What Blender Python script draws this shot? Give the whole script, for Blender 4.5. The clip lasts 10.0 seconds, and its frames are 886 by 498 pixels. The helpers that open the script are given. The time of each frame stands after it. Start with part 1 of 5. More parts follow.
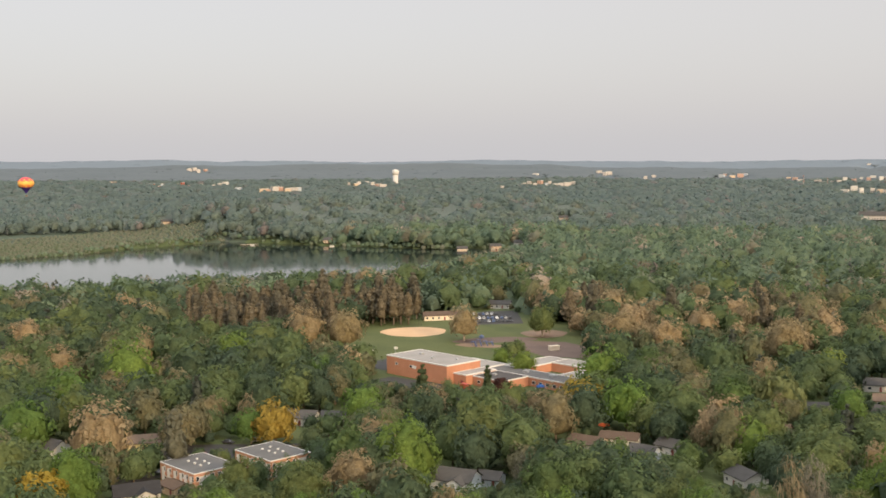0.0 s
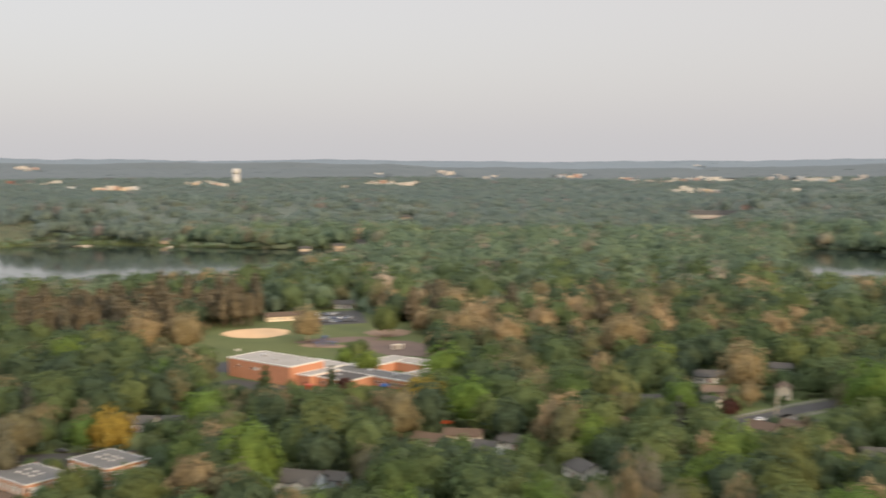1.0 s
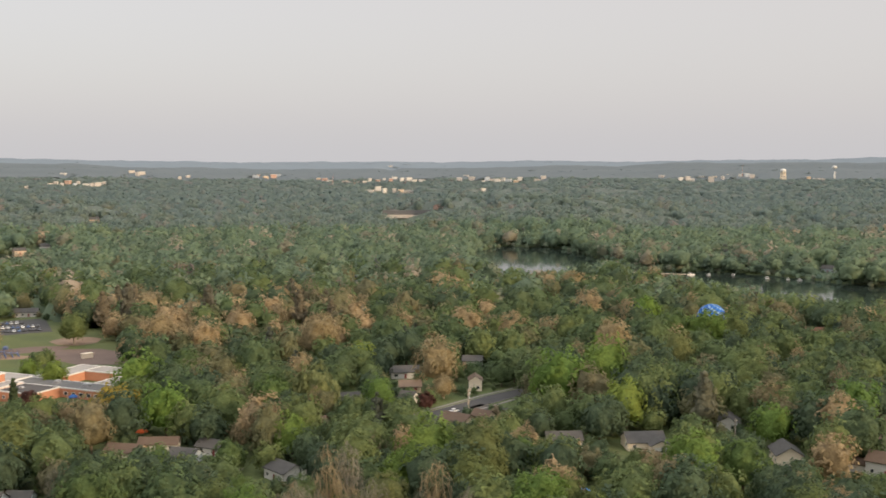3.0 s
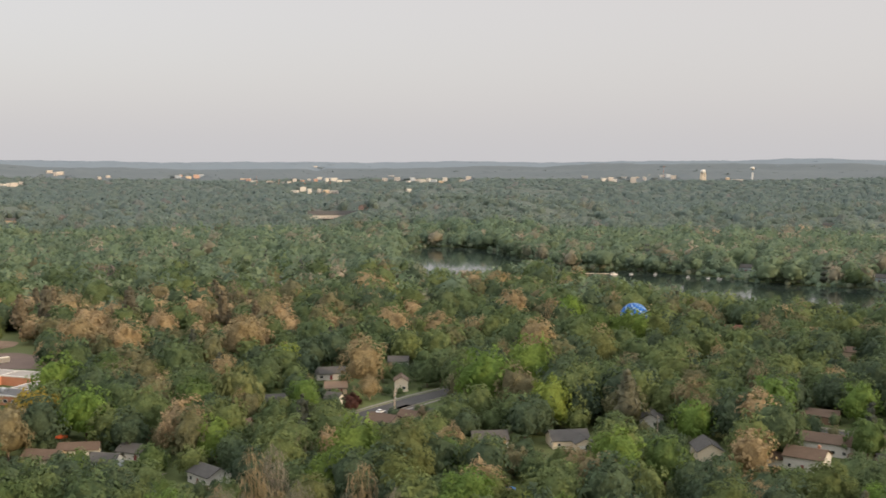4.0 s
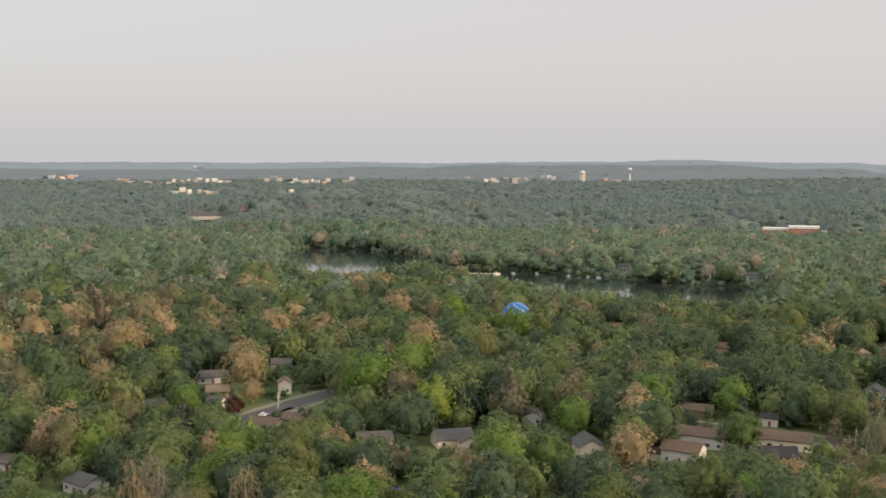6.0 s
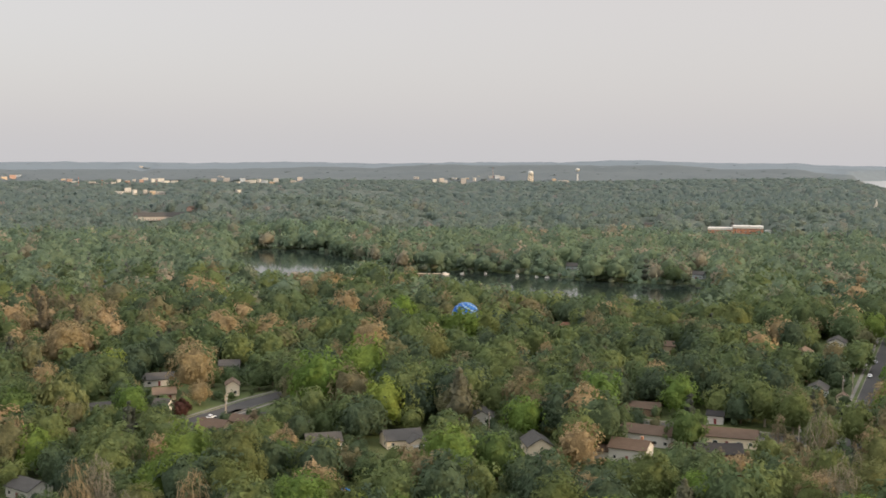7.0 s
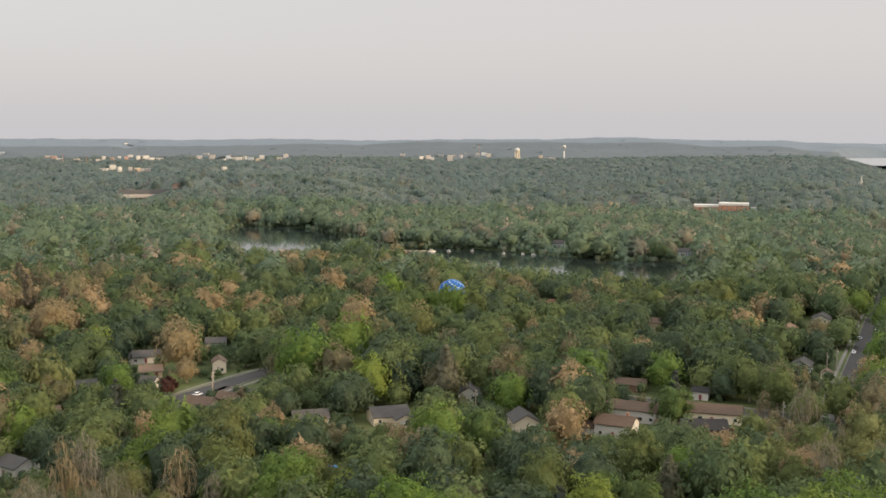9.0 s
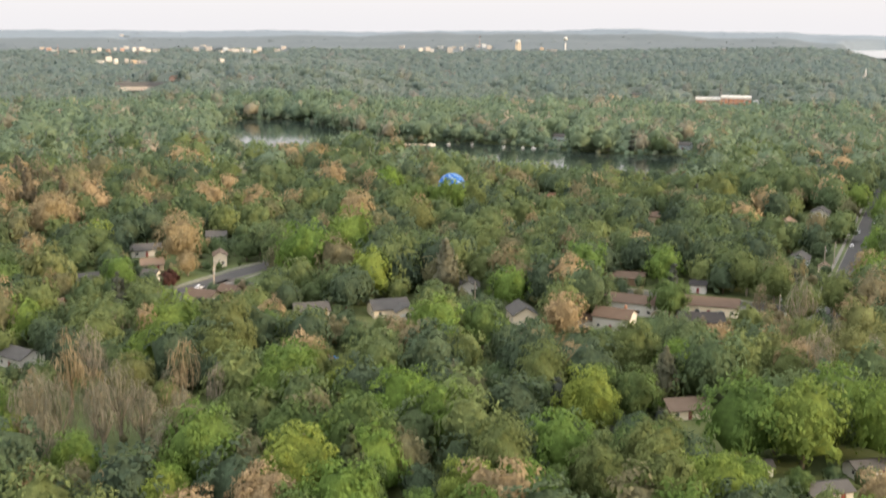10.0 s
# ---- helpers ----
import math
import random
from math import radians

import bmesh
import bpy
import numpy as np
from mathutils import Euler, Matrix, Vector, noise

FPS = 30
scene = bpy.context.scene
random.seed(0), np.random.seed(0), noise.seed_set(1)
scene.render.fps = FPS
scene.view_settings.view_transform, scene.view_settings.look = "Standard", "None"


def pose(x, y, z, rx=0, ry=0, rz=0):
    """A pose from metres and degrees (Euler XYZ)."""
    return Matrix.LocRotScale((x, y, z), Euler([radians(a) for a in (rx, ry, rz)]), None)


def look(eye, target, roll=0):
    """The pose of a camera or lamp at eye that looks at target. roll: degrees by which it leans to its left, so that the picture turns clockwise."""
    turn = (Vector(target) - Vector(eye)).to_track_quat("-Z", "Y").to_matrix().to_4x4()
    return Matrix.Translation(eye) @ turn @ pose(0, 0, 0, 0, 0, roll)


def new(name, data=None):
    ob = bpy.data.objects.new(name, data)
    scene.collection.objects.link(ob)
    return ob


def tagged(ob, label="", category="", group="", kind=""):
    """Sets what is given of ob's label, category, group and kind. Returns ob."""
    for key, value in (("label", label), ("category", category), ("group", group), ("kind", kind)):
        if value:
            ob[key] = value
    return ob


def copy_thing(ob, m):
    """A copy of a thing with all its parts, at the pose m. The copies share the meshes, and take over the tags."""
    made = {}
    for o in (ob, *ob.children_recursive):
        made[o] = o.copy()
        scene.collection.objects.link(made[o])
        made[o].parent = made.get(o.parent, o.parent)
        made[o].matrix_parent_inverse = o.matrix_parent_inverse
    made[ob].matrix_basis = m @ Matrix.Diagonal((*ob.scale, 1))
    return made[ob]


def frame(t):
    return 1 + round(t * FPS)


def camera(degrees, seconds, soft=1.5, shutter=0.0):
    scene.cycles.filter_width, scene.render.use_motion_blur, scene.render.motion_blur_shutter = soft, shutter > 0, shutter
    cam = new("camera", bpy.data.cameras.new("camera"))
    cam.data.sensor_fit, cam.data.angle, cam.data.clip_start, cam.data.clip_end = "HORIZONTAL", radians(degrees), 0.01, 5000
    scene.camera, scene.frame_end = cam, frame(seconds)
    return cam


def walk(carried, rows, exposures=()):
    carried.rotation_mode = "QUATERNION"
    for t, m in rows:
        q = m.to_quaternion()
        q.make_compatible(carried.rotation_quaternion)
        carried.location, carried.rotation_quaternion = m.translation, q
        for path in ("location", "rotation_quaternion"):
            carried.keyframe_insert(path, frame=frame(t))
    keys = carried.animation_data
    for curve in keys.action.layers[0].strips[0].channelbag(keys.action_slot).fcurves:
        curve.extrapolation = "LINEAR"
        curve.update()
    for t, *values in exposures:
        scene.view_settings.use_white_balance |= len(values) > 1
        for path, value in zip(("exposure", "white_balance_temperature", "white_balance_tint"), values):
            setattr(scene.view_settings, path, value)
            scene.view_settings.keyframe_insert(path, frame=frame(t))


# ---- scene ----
cam = camera(43.36, 10.0, soft=1.65, shutter=0.5)
EYE = 100.0
# seconds, heading (degrees clockwise from +y), pitch, lean to the right
ROWS = [
    (0.0, 0.0, -4.636, 0.691),
    (0.5, 1.606, -4.671, 0.635),
    (0.7, 3.24, -4.70, 0.55),
    (1.0, 8.074, -4.735, 0.39),
    (1.2, 12.55, -4.75, 0.30),
    (1.4, 16.50, -4.758, 0.18),
    (1.5, 17.996, -4.76, 0.135),
    (1.7, 19.93, -4.757, 0.13),
    (2.0, 20.995, -4.754, 0.117),
    (2.2, 21.33, -4.758, 0.08),
    (3.3, 24.70, -4.755, 0.0),
    (3.5, 25.467, -4.747, -0.033),
    (4.0, 27.429, -4.735, -0.105),
    (4.5, 29.17, -4.728, -0.14),
    (5.0, 30.635, -4.71, -0.2),
    (5.5, 32.04, -4.698, -0.225),
    (6.8, 35.565, -4.659, -0.345),
    (7.0, 36.062, -4.656, -0.345),
    (7.5, 36.726, -4.647, -0.36),
    (8.0, 36.762, -4.772, -0.36),
    (8.5, 36.755, -5.406, -0.36),
    (9.0, 36.762, -5.824, -0.365),
    (9.2, 36.77, -6.26, -0.366),
    (9.5, 36.783, -7.723, -0.37),
    (9.8, 36.80, -9.85, -0.39),
    (10.0, 36.813, -11.28, -0.41),
]
walk(cam, [(t, pose(0, 0, EYE, 90 + pitch, 0, -yaw) @ pose(0, 0, 0, 0, 0, -lean)) for t, yaw, pitch, lean in ROWS],
     exposures=[(0.0, 0.0), (9.0, 0.0), (9.5, 0.24), (10.0, 0.62)])

# ---- light ----
SUN_WAY = Vector((0.48, -0.83, 0.30)).normalized()      # towards the low sun
sun = new("sun", bpy.data.lights.new("sun", "SUN"))
sun.data.energy, sun.data.angle, sun.data.color = 3.6, radians(4.0), (1.0, 0.74, 0.46)
sun.matrix_world = look((0, 0, 300), Vector((0, 0, 300)) - SUN_WAY)

world = bpy.data.worlds.new("world")
scene.world = world
world.use_nodes = True
wn, wl = world.node_tree.nodes, world.node_tree.links
wn.clear()
w_out = wn.new("ShaderNodeOutputWorld")
w_add = wn.new("ShaderNodeAddShader")
w_sky = wn.new("ShaderNodeTexSky")
w_sky.sky_type, w_sky.sun_disc = "NISHITA", False
w_sky.sun_elevation = math.asin(SUN_WAY.z)
w_sky.sun_rotation = math.atan2(SUN_WAY.x, SUN_WAY.y)
w_sky.dust_density, w_sky.air_density, w_sky.ozone_density = 4.0, 1.0, 1.5
w_b1 = wn.new("ShaderNodeBackground")
w_b1.inputs["Strength"].default_value = 0.05
w_b2 = wn.new("ShaderNodeBackground")
w_b2.inputs["Strength"].default_value = 1.0
w_co = wn.new("ShaderNodeTexCoord")
w_sep = wn.new("ShaderNodeSeparateXYZ")
w_map = wn.new("ShaderNodeMapRange")
w_map.inputs["From Min"].default_value, w_map.inputs["From Max"].default_value = 0.0, 1.0
w_ramp = wn.new("ShaderNodeValToRGB")
w_ramp.color_ramp.elements[0].color = (0.575, 0.56, 0.575, 1)
w_ramp.color_ramp.elements[1].color = (2.1, 2.07, 2.05, 1)
w_mid = w_ramp.color_ramp.elements.new(0.2)
w_mid.color = (0.615, 0.55, 0.52, 1)
wl.new(w_co.outputs["Generated"], w_sep.inputs[0])
wl.new(w_sep.outputs["Z"], w_map.inputs["Value"])
wl.new(w_map.outputs[0], w_ramp.inputs[0])
wl.new(w_ramp.outputs[0], w_b2.inputs["Color"])
wl.new(w_sky.outputs[0], w_b1.inputs["Color"])
wl.new(w_b1.outputs[0], w_add.inputs[0])
wl.new(w_b2.outputs[0], w_add.inputs[1])
wl.new(w_add.outputs[0], w_out.inputs["Surface"])


# ---- materials ----
def material(name, rough=0.8, metal=0.0):
    m = bpy.data.materials.new(name)
    m.use_nodes = True
    b = m.node_tree.nodes["Principled BSDF"]
    b.inputs["Roughness"].default_value, b.inputs["Metallic"].default_value = rough, metal
    return m, m.node_tree.nodes, m.node_tree.links, b


def ramp_node(nodes, stops):
    r = nodes.new("ShaderNodeValToRGB")
    e = r.color_ramp.elements
    while len(e) < len(stops):
        e.new(0.5)
    for el, (p, c) in zip(e, stops):
        el.position, el.color = p, (*c, 1)
    return r


def surface(name, a, b, scale=1.0, rough=0.85, metal=0.0, fine=None, bump=0.3, stretch=(1, 1, 1), per_object=0.0):
    """Two tones mixed by coarse and fine noise at real-world size, with a little relief."""
    m, n, l, bsdf = material(name, rough, metal)
    bsdf.inputs["Specular IOR Level"].default_value = 0.15 if rough > 0.6 else 0.5
    co = n.new("ShaderNodeTexCoord")
    mp = n.new("ShaderNodeMapping")
    mp.inputs["Scale"].default_value = stretch
    l.new(co.outputs["Object"], mp.inputs[0])
    big, small = n.new("ShaderNodeTexNoise"), n.new("ShaderNodeTexNoise")
    big.inputs["Scale"].default_value, big.inputs["Detail"].default_value = scale, 4
    small.inputs["Scale"].default_value, small.inputs["Detail"].default_value = fine or scale * 9, 3
    mixf = n.new("ShaderNodeMath")
    mixf.operation = "MULTIPLY_ADD"
    mixf.inputs[1].default_value = 0.45
    for t in (big, small):
        l.new(mp.outputs[0], t.inputs["Vector"])
    l.new(small.outputs["Fac"], mixf.inputs[0])
    half = n.new("ShaderNodeMath")
    half.operation = "MULTIPLY"
    half.inputs[1].default_value = 0.55
    l.new(big.outputs["Fac"], half.inputs[0])
    l.new(half.outputs[0], mixf.inputs[2])
    fac = mixf.outputs[0]
    if per_object:
        info, add = n.new("ShaderNodeObjectInfo"), n.new("ShaderNodeMath")
        add.operation = "MULTIPLY_ADD"
        add.inputs[1].default_value = per_object
        l.new(info.outputs["Random"], add.inputs[0])
        l.new(fac, add.inputs[2])
        fac = add.outputs[0]
    r = ramp_node(n, [(0.32, a), (0.68, b)])
    l.new(fac, r.inputs[0])
    l.new(r.outputs[0], bsdf.inputs["Base Color"])
    if bump:
        bp = n.new("ShaderNodeBump")
        bp.inputs["Strength"].default_value, bp.inputs["Distance"].default_value = bump, 0.05
        l.new(small.outputs["Fac"], bp.inputs["Height"])
        l.new(bp.outputs[0], bsdf.inputs["Normal"])
    return m


def foliage(name, stops, grain=1.1, relief=0.2, translucent=0.45, vary=0.6, mixed=False):
    """Leaves: a tone for each tree (its own tint plus the object's random), broken up by leaf sprays through the crown."""
    m, n, l, bsdf = material(name, 0.8)
    bsdf.inputs["Specular IOR Level"].default_value = 0.1
    att, info = n.new("ShaderNodeAttribute"), n.new("ShaderNodeObjectInfo")
    att.attribute_name = "tint"
    add, fr = n.new("ShaderNodeMath"), n.new("ShaderNodeMath")
    add.operation, fr.operation = "ADD", "FRACT"
    l.new(att.outputs["Fac"], add.inputs[0])
    if mixed:
        add.inputs[1].default_value = 0.0
    else:
        l.new(info.outputs["Random"], add.inputs[1])
    l.new(add.outputs[0], fr.inputs[0])
    co, nz, nb = n.new("ShaderNodeTexCoord"), n.new("ShaderNodeTexNoise"), n.new("ShaderNodeTexNoise")
    nz.inputs["Scale"].default_value, nz.inputs["Detail"].default_value, nz.inputs["Roughness"].default_value = grain, 4, 0.65
    nb.inputs["Scale"].default_value, nb.inputs["Detail"].default_value = grain * 0.3, 2
    for t in (nz, nb):
        l.new(co.outputs["Object"], t.inputs["Vector"])
    isl = n.new("ShaderNodeNewGeometry")
    tone = n.new("ShaderNodeMapRange")
    tone.inputs["From Min"].default_value, tone.inputs["From Max"].default_value = 0.36, 0.64
    tone.inputs["To Min"].default_value, tone.inputs["To Max"].default_value = 1 - 0.42 * vary, 1 + 0.36 * vary
    l.new(nz.outputs["Fac"], tone.inputs["Value"])
    wide = n.new("ShaderNodeMapRange")
    wide.inputs["From Min"].default_value, wide.inputs["From Max"].default_value = 0.3, 0.7
    wide.inputs["To Min"].default_value, wide.inputs["To Max"].default_value = 1 - 0.15 * vary, 1 + 0.15 * vary
    l.new(nb.outputs["Fac"], wide.inputs["Value"])
    isv = n.new("ShaderNodeMath")
    isv.operation = "MULTIPLY_ADD"
    isv.inputs[1].default_value, isv.inputs[2].default_value = 0.4 * vary, 1 - 0.2 * vary
    l.new(isl.outputs["Random Per Island"], isv.inputs[0])
    p1, p2 = n.new("ShaderNodeMath"), n.new("ShaderNodeMath")
    p1.operation = p2.operation = "MULTIPLY"
    l.new(tone.outputs[0], p1.inputs[0])
    l.new(wide.outputs[0], p1.inputs[1])
    l.new(p1.outputs[0], p2.inputs[0])
    l.new(isv.outputs[0], p2.inputs[1])
    r = ramp_node(n, stops)
    l.new(fr.outputs[0], r.inputs[0])
    mul = n.new("ShaderNodeMixRGB")
    mul.blend_type = "MULTIPLY"
    mul.inputs[0].default_value = 1.0
    l.new(r.outputs[0], mul.inputs[1])
    l.new(p2.outputs[0], mul.inputs[2])
    l.new(mul.outputs[0], bsdf.inputs["Base Color"])
    bp = n.new("ShaderNodeBump")
    bp.inputs["Strength"].default_value, bp.inputs["Distance"].default_value = 0.4, relief
    l.new(nz.outputs["Fac"], bp.inputs["Height"])
    l.new(bp.outputs[0], bsdf.inputs["Normal"])
    tr, mx = n.new("ShaderNodeBsdfTranslucent"), n.new("ShaderNodeMixShader")
    mx.inputs[0].default_value = translucent
    l.new(mul.outputs[0], tr.inputs["Color"])
    l.new(bsdf.outputs[0], mx.inputs[1])
    l.new(tr.outputs[0], mx.inputs[2])
    l.new(mx.outputs[0], n["Material Output"].inputs["Surface"])
    return m


GREENS = [(0.0, (0.146, 0.224, 0.048)), (0.2, (0.103, 0.166, 0.045)), (0.4, (0.151, 0.213, 0.050)), (0.6, (0.121, 0.191, 0.047)), (0.8, (0.188, 0.233, 0.052)), (1.0, (0.112, 0.175, 0.048))]
LEAF = {
    "green": foliage("spring_green_leaves", GREENS),
    "dark": foliage("dark_green_leaves", [(0, (0.090, 0.133, 0.048)), (0.6, (0.104, 0.153, 0.049)), (1, (0.087, 0.123, 0.048))]),
    "olive": foliage("olive_budding_leaves", [(0, (0.131, 0.155, 0.057)), (0.5, (0.119, 0.150, 0.057)), (1, (0.154, 0.165, 0.067))]),
    "tan": foliage("tan_blossom", [(0, (0.327, 0.252, 0.144)), (0.5, (0.273, 0.222, 0.124)), (1, (0.345, 0.262, 0.156))], vary=0.6, translucent=0.5),
    "yellow": foliage("yellow_leaves", [(0, (0.348, 0.250, 0.041)), (0.5, (0.270, 0.213, 0.045)), (1, (0.329, 0.222, 0.049))]),
    "willow": foliage("pale_willow_leaves", [(0, (0.168, 0.182, 0.080)), (1, (0.154, 0.174, 0.070))]),
    "conifer": foliage("conifer_needles", [(0, (0.055, 0.075, 0.038)), (0.5, (0.069, 0.087, 0.040)), (1, (0.064, 0.087, 0.044))]),
    "pine": foliage("rusty_pine_needles", [(0, (0.140, 0.132, 0.097)), (0.5, (0.158, 0.147, 0.103)), (1, (0.123, 0.137, 0.092))]),
    "bare": foliage("bare_twigs", [(0, (0.215, 0.206, 0.143)), (0.5, (0.186, 0.175, 0.123)), (1, (0.230, 0.211, 0.156))], vary=0.7),
    "plum": foliage("dark_plum_leaves", [(0, (0.07, 0.035, 0.03)), (1, (0.09, 0.045, 0.035))]),
}
WOODS = foliage("mixed_woodland_leaves", [
    (0.0, (0.064, 0.093, 0.060)), (0.1, (0.083, 0.116, 0.062)), (0.2, (0.122, 0.161, 0.066)), (0.27, (0.087, 0.126, 0.062)), (0.36, (0.152, 0.184, 0.069)), (0.43, (0.090, 0.131, 0.062)), (0.5, (0.129, 0.144, 0.071)),
    (0.66, (0.167, 0.157, 0.088)), (0.76, (0.255, 0.205, 0.116)), (0.86, (0.337, 0.256, 0.149)), (0.905, (0.220, 0.180, 0.107)), (0.93, (0.179, 0.150, 0.101)), (1.0, (0.070, 0.086, 0.071))], grain=0.9, relief=0.35, vary=0.65, mixed=True)
# Middle and lakeside leaves are paled and blued with distance in place of haze.
MIDDLE_WOODS = foliage("hazed_middle_leaves", [
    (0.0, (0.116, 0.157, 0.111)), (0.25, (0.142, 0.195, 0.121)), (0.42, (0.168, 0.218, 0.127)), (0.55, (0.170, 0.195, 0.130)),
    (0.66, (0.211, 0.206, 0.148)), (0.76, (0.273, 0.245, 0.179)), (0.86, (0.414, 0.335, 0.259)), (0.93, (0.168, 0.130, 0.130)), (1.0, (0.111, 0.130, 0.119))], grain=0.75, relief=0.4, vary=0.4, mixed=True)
LAKESIDE_WOODS = foliage("hazed_lakeside_leaves", [
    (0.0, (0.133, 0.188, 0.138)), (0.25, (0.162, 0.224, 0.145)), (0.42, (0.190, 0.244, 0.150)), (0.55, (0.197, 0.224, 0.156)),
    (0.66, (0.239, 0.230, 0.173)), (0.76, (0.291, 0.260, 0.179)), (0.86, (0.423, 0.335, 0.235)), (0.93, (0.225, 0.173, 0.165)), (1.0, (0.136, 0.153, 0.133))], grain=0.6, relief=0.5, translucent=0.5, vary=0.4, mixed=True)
# Shore and bank leaf colours hold the haze over the far woods.
SHORE_WOODS = foliage("hazed_shore_leaves", [
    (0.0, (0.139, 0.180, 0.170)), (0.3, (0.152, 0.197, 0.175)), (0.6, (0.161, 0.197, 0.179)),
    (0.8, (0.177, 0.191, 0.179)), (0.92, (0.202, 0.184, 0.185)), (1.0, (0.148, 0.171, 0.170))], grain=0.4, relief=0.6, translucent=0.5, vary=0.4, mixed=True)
BANK_WOODS = foliage("hazed_far_bank_leaves", [
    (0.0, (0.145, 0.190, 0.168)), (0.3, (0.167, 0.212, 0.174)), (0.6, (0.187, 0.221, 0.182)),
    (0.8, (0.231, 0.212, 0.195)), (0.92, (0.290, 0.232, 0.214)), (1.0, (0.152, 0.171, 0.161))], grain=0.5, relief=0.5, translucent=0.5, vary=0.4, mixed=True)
# Hill woods are coloured blue-grey to stand in for haze over distance.
HILL_WOODS = foliage("hazed_hill_leaves", [(0, (0.083, 0.102, 0.107)), (0.5, (0.098, 0.117, 0.121)), (1, (0.091, 0.107, 0.113))], grain=0.03, relief=0.5, translucent=0.0, vary=0.4, mixed=True)
FAR_WOODS = foliage("hazed_farthest_leaves", [(0, (0.126, 0.154, 0.178)), (0.5, (0.138, 0.166, 0.190)), (1, (0.131, 0.158, 0.184))], grain=0.02, relief=0.5, translucent=0.0, vary=0.35, mixed=True)
# The hill canopies carry the same painted haze.
FAR_CANOPY = surface("hazed_farthest_canopy", (0.130, 0.158, 0.180), (0.140, 0.168, 0.192), 0.006, fine=0.05, bump=0.0, stretch=(1, 1, 3))
HILL_CANOPY = surface("hazed_hill_canopy", (0.086, 0.103, 0.110), (0.102, 0.119, 0.126), 0.006, fine=0.05, bump=0.0, stretch=(1, 1, 3))
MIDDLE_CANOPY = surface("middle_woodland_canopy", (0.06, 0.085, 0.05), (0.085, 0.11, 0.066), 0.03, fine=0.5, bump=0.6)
# Tinted for haze like the shore trees that stand in it.
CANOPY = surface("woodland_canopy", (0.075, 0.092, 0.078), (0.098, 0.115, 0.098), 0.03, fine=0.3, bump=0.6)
BARK = surface("bark", (0.10, 0.075, 0.055), (0.19, 0.15, 0.115), 1.5, stretch=(3, 3, 0.6))
PALE_BARK = surface("pale_bark", (0.22, 0.18, 0.14), (0.38, 0.33, 0.27), 1.5, stretch=(3, 3, 0.6))
GROUND = surface("rough_grass", (0.05, 0.07, 0.028), (0.10, 0.12, 0.045), 0.03, fine=0.6, bump=0.5)
LAWN = surface("mown_grass", (0.066, 0.082, 0.030), (0.100, 0.110, 0.042), 0.05, fine=0.8, bump=0.2)
SAND = surface("infield_sand", (0.46, 0.30, 0.17), (0.56, 0.38, 0.23), 0.08, fine=1.0, bump=0.1)
DIRT = surface("bare_earth", (0.17, 0.115, 0.08), (0.24, 0.17, 0.12), 0.08, fine=0.9, bump=0.15)
YARD = surface("reddish_worn_asphalt", (0.105, 0.075, 0.062), (0.145, 0.105, 0.087), 0.08, fine=0.9, bump=0.1)
ASPHALT = surface("asphalt", (0.046, 0.045, 0.045), (0.068, 0.066, 0.064), 0.12, fine=2.0, bump=0.1)
CONCRETE = surface("concrete", (0.15, 0.14, 0.125), (0.22, 0.205, 0.185), 0.3, fine=3.0, bump=0.1)
BRICK = surface("orange_brick", (0.37, 0.175, 0.105), (0.46, 0.22, 0.135), 0.25, fine=4.0, bump=0.2)
BROWN_BRICK = surface("apartment_brick", (0.34, 0.17, 0.10), (0.46, 0.25, 0.16), 0.4, fine=5.0, bump=0.2)
WHITE_ROOF = surface("pale_roof_membrane", (0.22, 0.205, 0.187), (0.31, 0.29, 0.267), 0.1, fine=1.5, bump=0.05)
GREY_ROOF = surface("gravel_roof", (0.092, 0.09, 0.088), (0.14, 0.136, 0.13), 0.18, fine=2.0, bump=0.1)
DARK_ROOF = surface("dark_flat_roof", (0.055, 0.05, 0.05), (0.085, 0.08, 0.075), 0.2, fine=2.5, bump=0.1)
TRIM_WHITE = surface("white_trim", (0.54, 0.52, 0.48), (0.64, 0.62, 0.58), 0.5, 0.6, bump=0.05)
GLASS_M, _gn, _gl, _gb = material("window_glass", 0.08)
_gb.inputs["Base Color"].default_value = (0.03, 0.035, 0.04, 1)
METAL = surface("galvanised_metal", (0.38, 0.38, 0.38), (0.5, 0.5, 0.5), 1.0, 0.5, 0.6, bump=0.05)
WOOD_POLE = surface("weathered_pole_wood", (0.30, 0.25, 0.20), (0.42, 0.36, 0.30), 1.0, stretch=(3, 3, 0.3))
TYRE = surface("rubber", (0.02, 0.02, 0.02), (0.035, 0.035, 0.035), 3.0)


def shingle(name, a, b):
    return surface(name, a, b, 0.35, fine=5.0, bump=0.25, stretch=(1, 1, 3))


ROOF = {"grey": shingle("grey_shingles", (0.055, 0.052, 0.049), (0.086, 0.082, 0.077)), "brown": shingle("brown_shingles", (0.078, 0.054, 0.039), (0.115, 0.082, 0.061)),
        "dark": shingle("charcoal_shingles", (0.025, 0.024, 0.024), (0.039, 0.037, 0.037)), "tan": shingle("tan_shingles", (0.119, 0.086, 0.063), (0.164, 0.121, 0.092)),
        "white": WHITE_ROOF, "red": shingle("red_brown_shingles", (0.123, 0.061, 0.041), (0.172, 0.086, 0.059))}


def siding(name, a, b):
    return surface(name, a, b, 0.3, 0.7, fine=6.0, bump=0.15, stretch=(0.3, 0.3, 4))


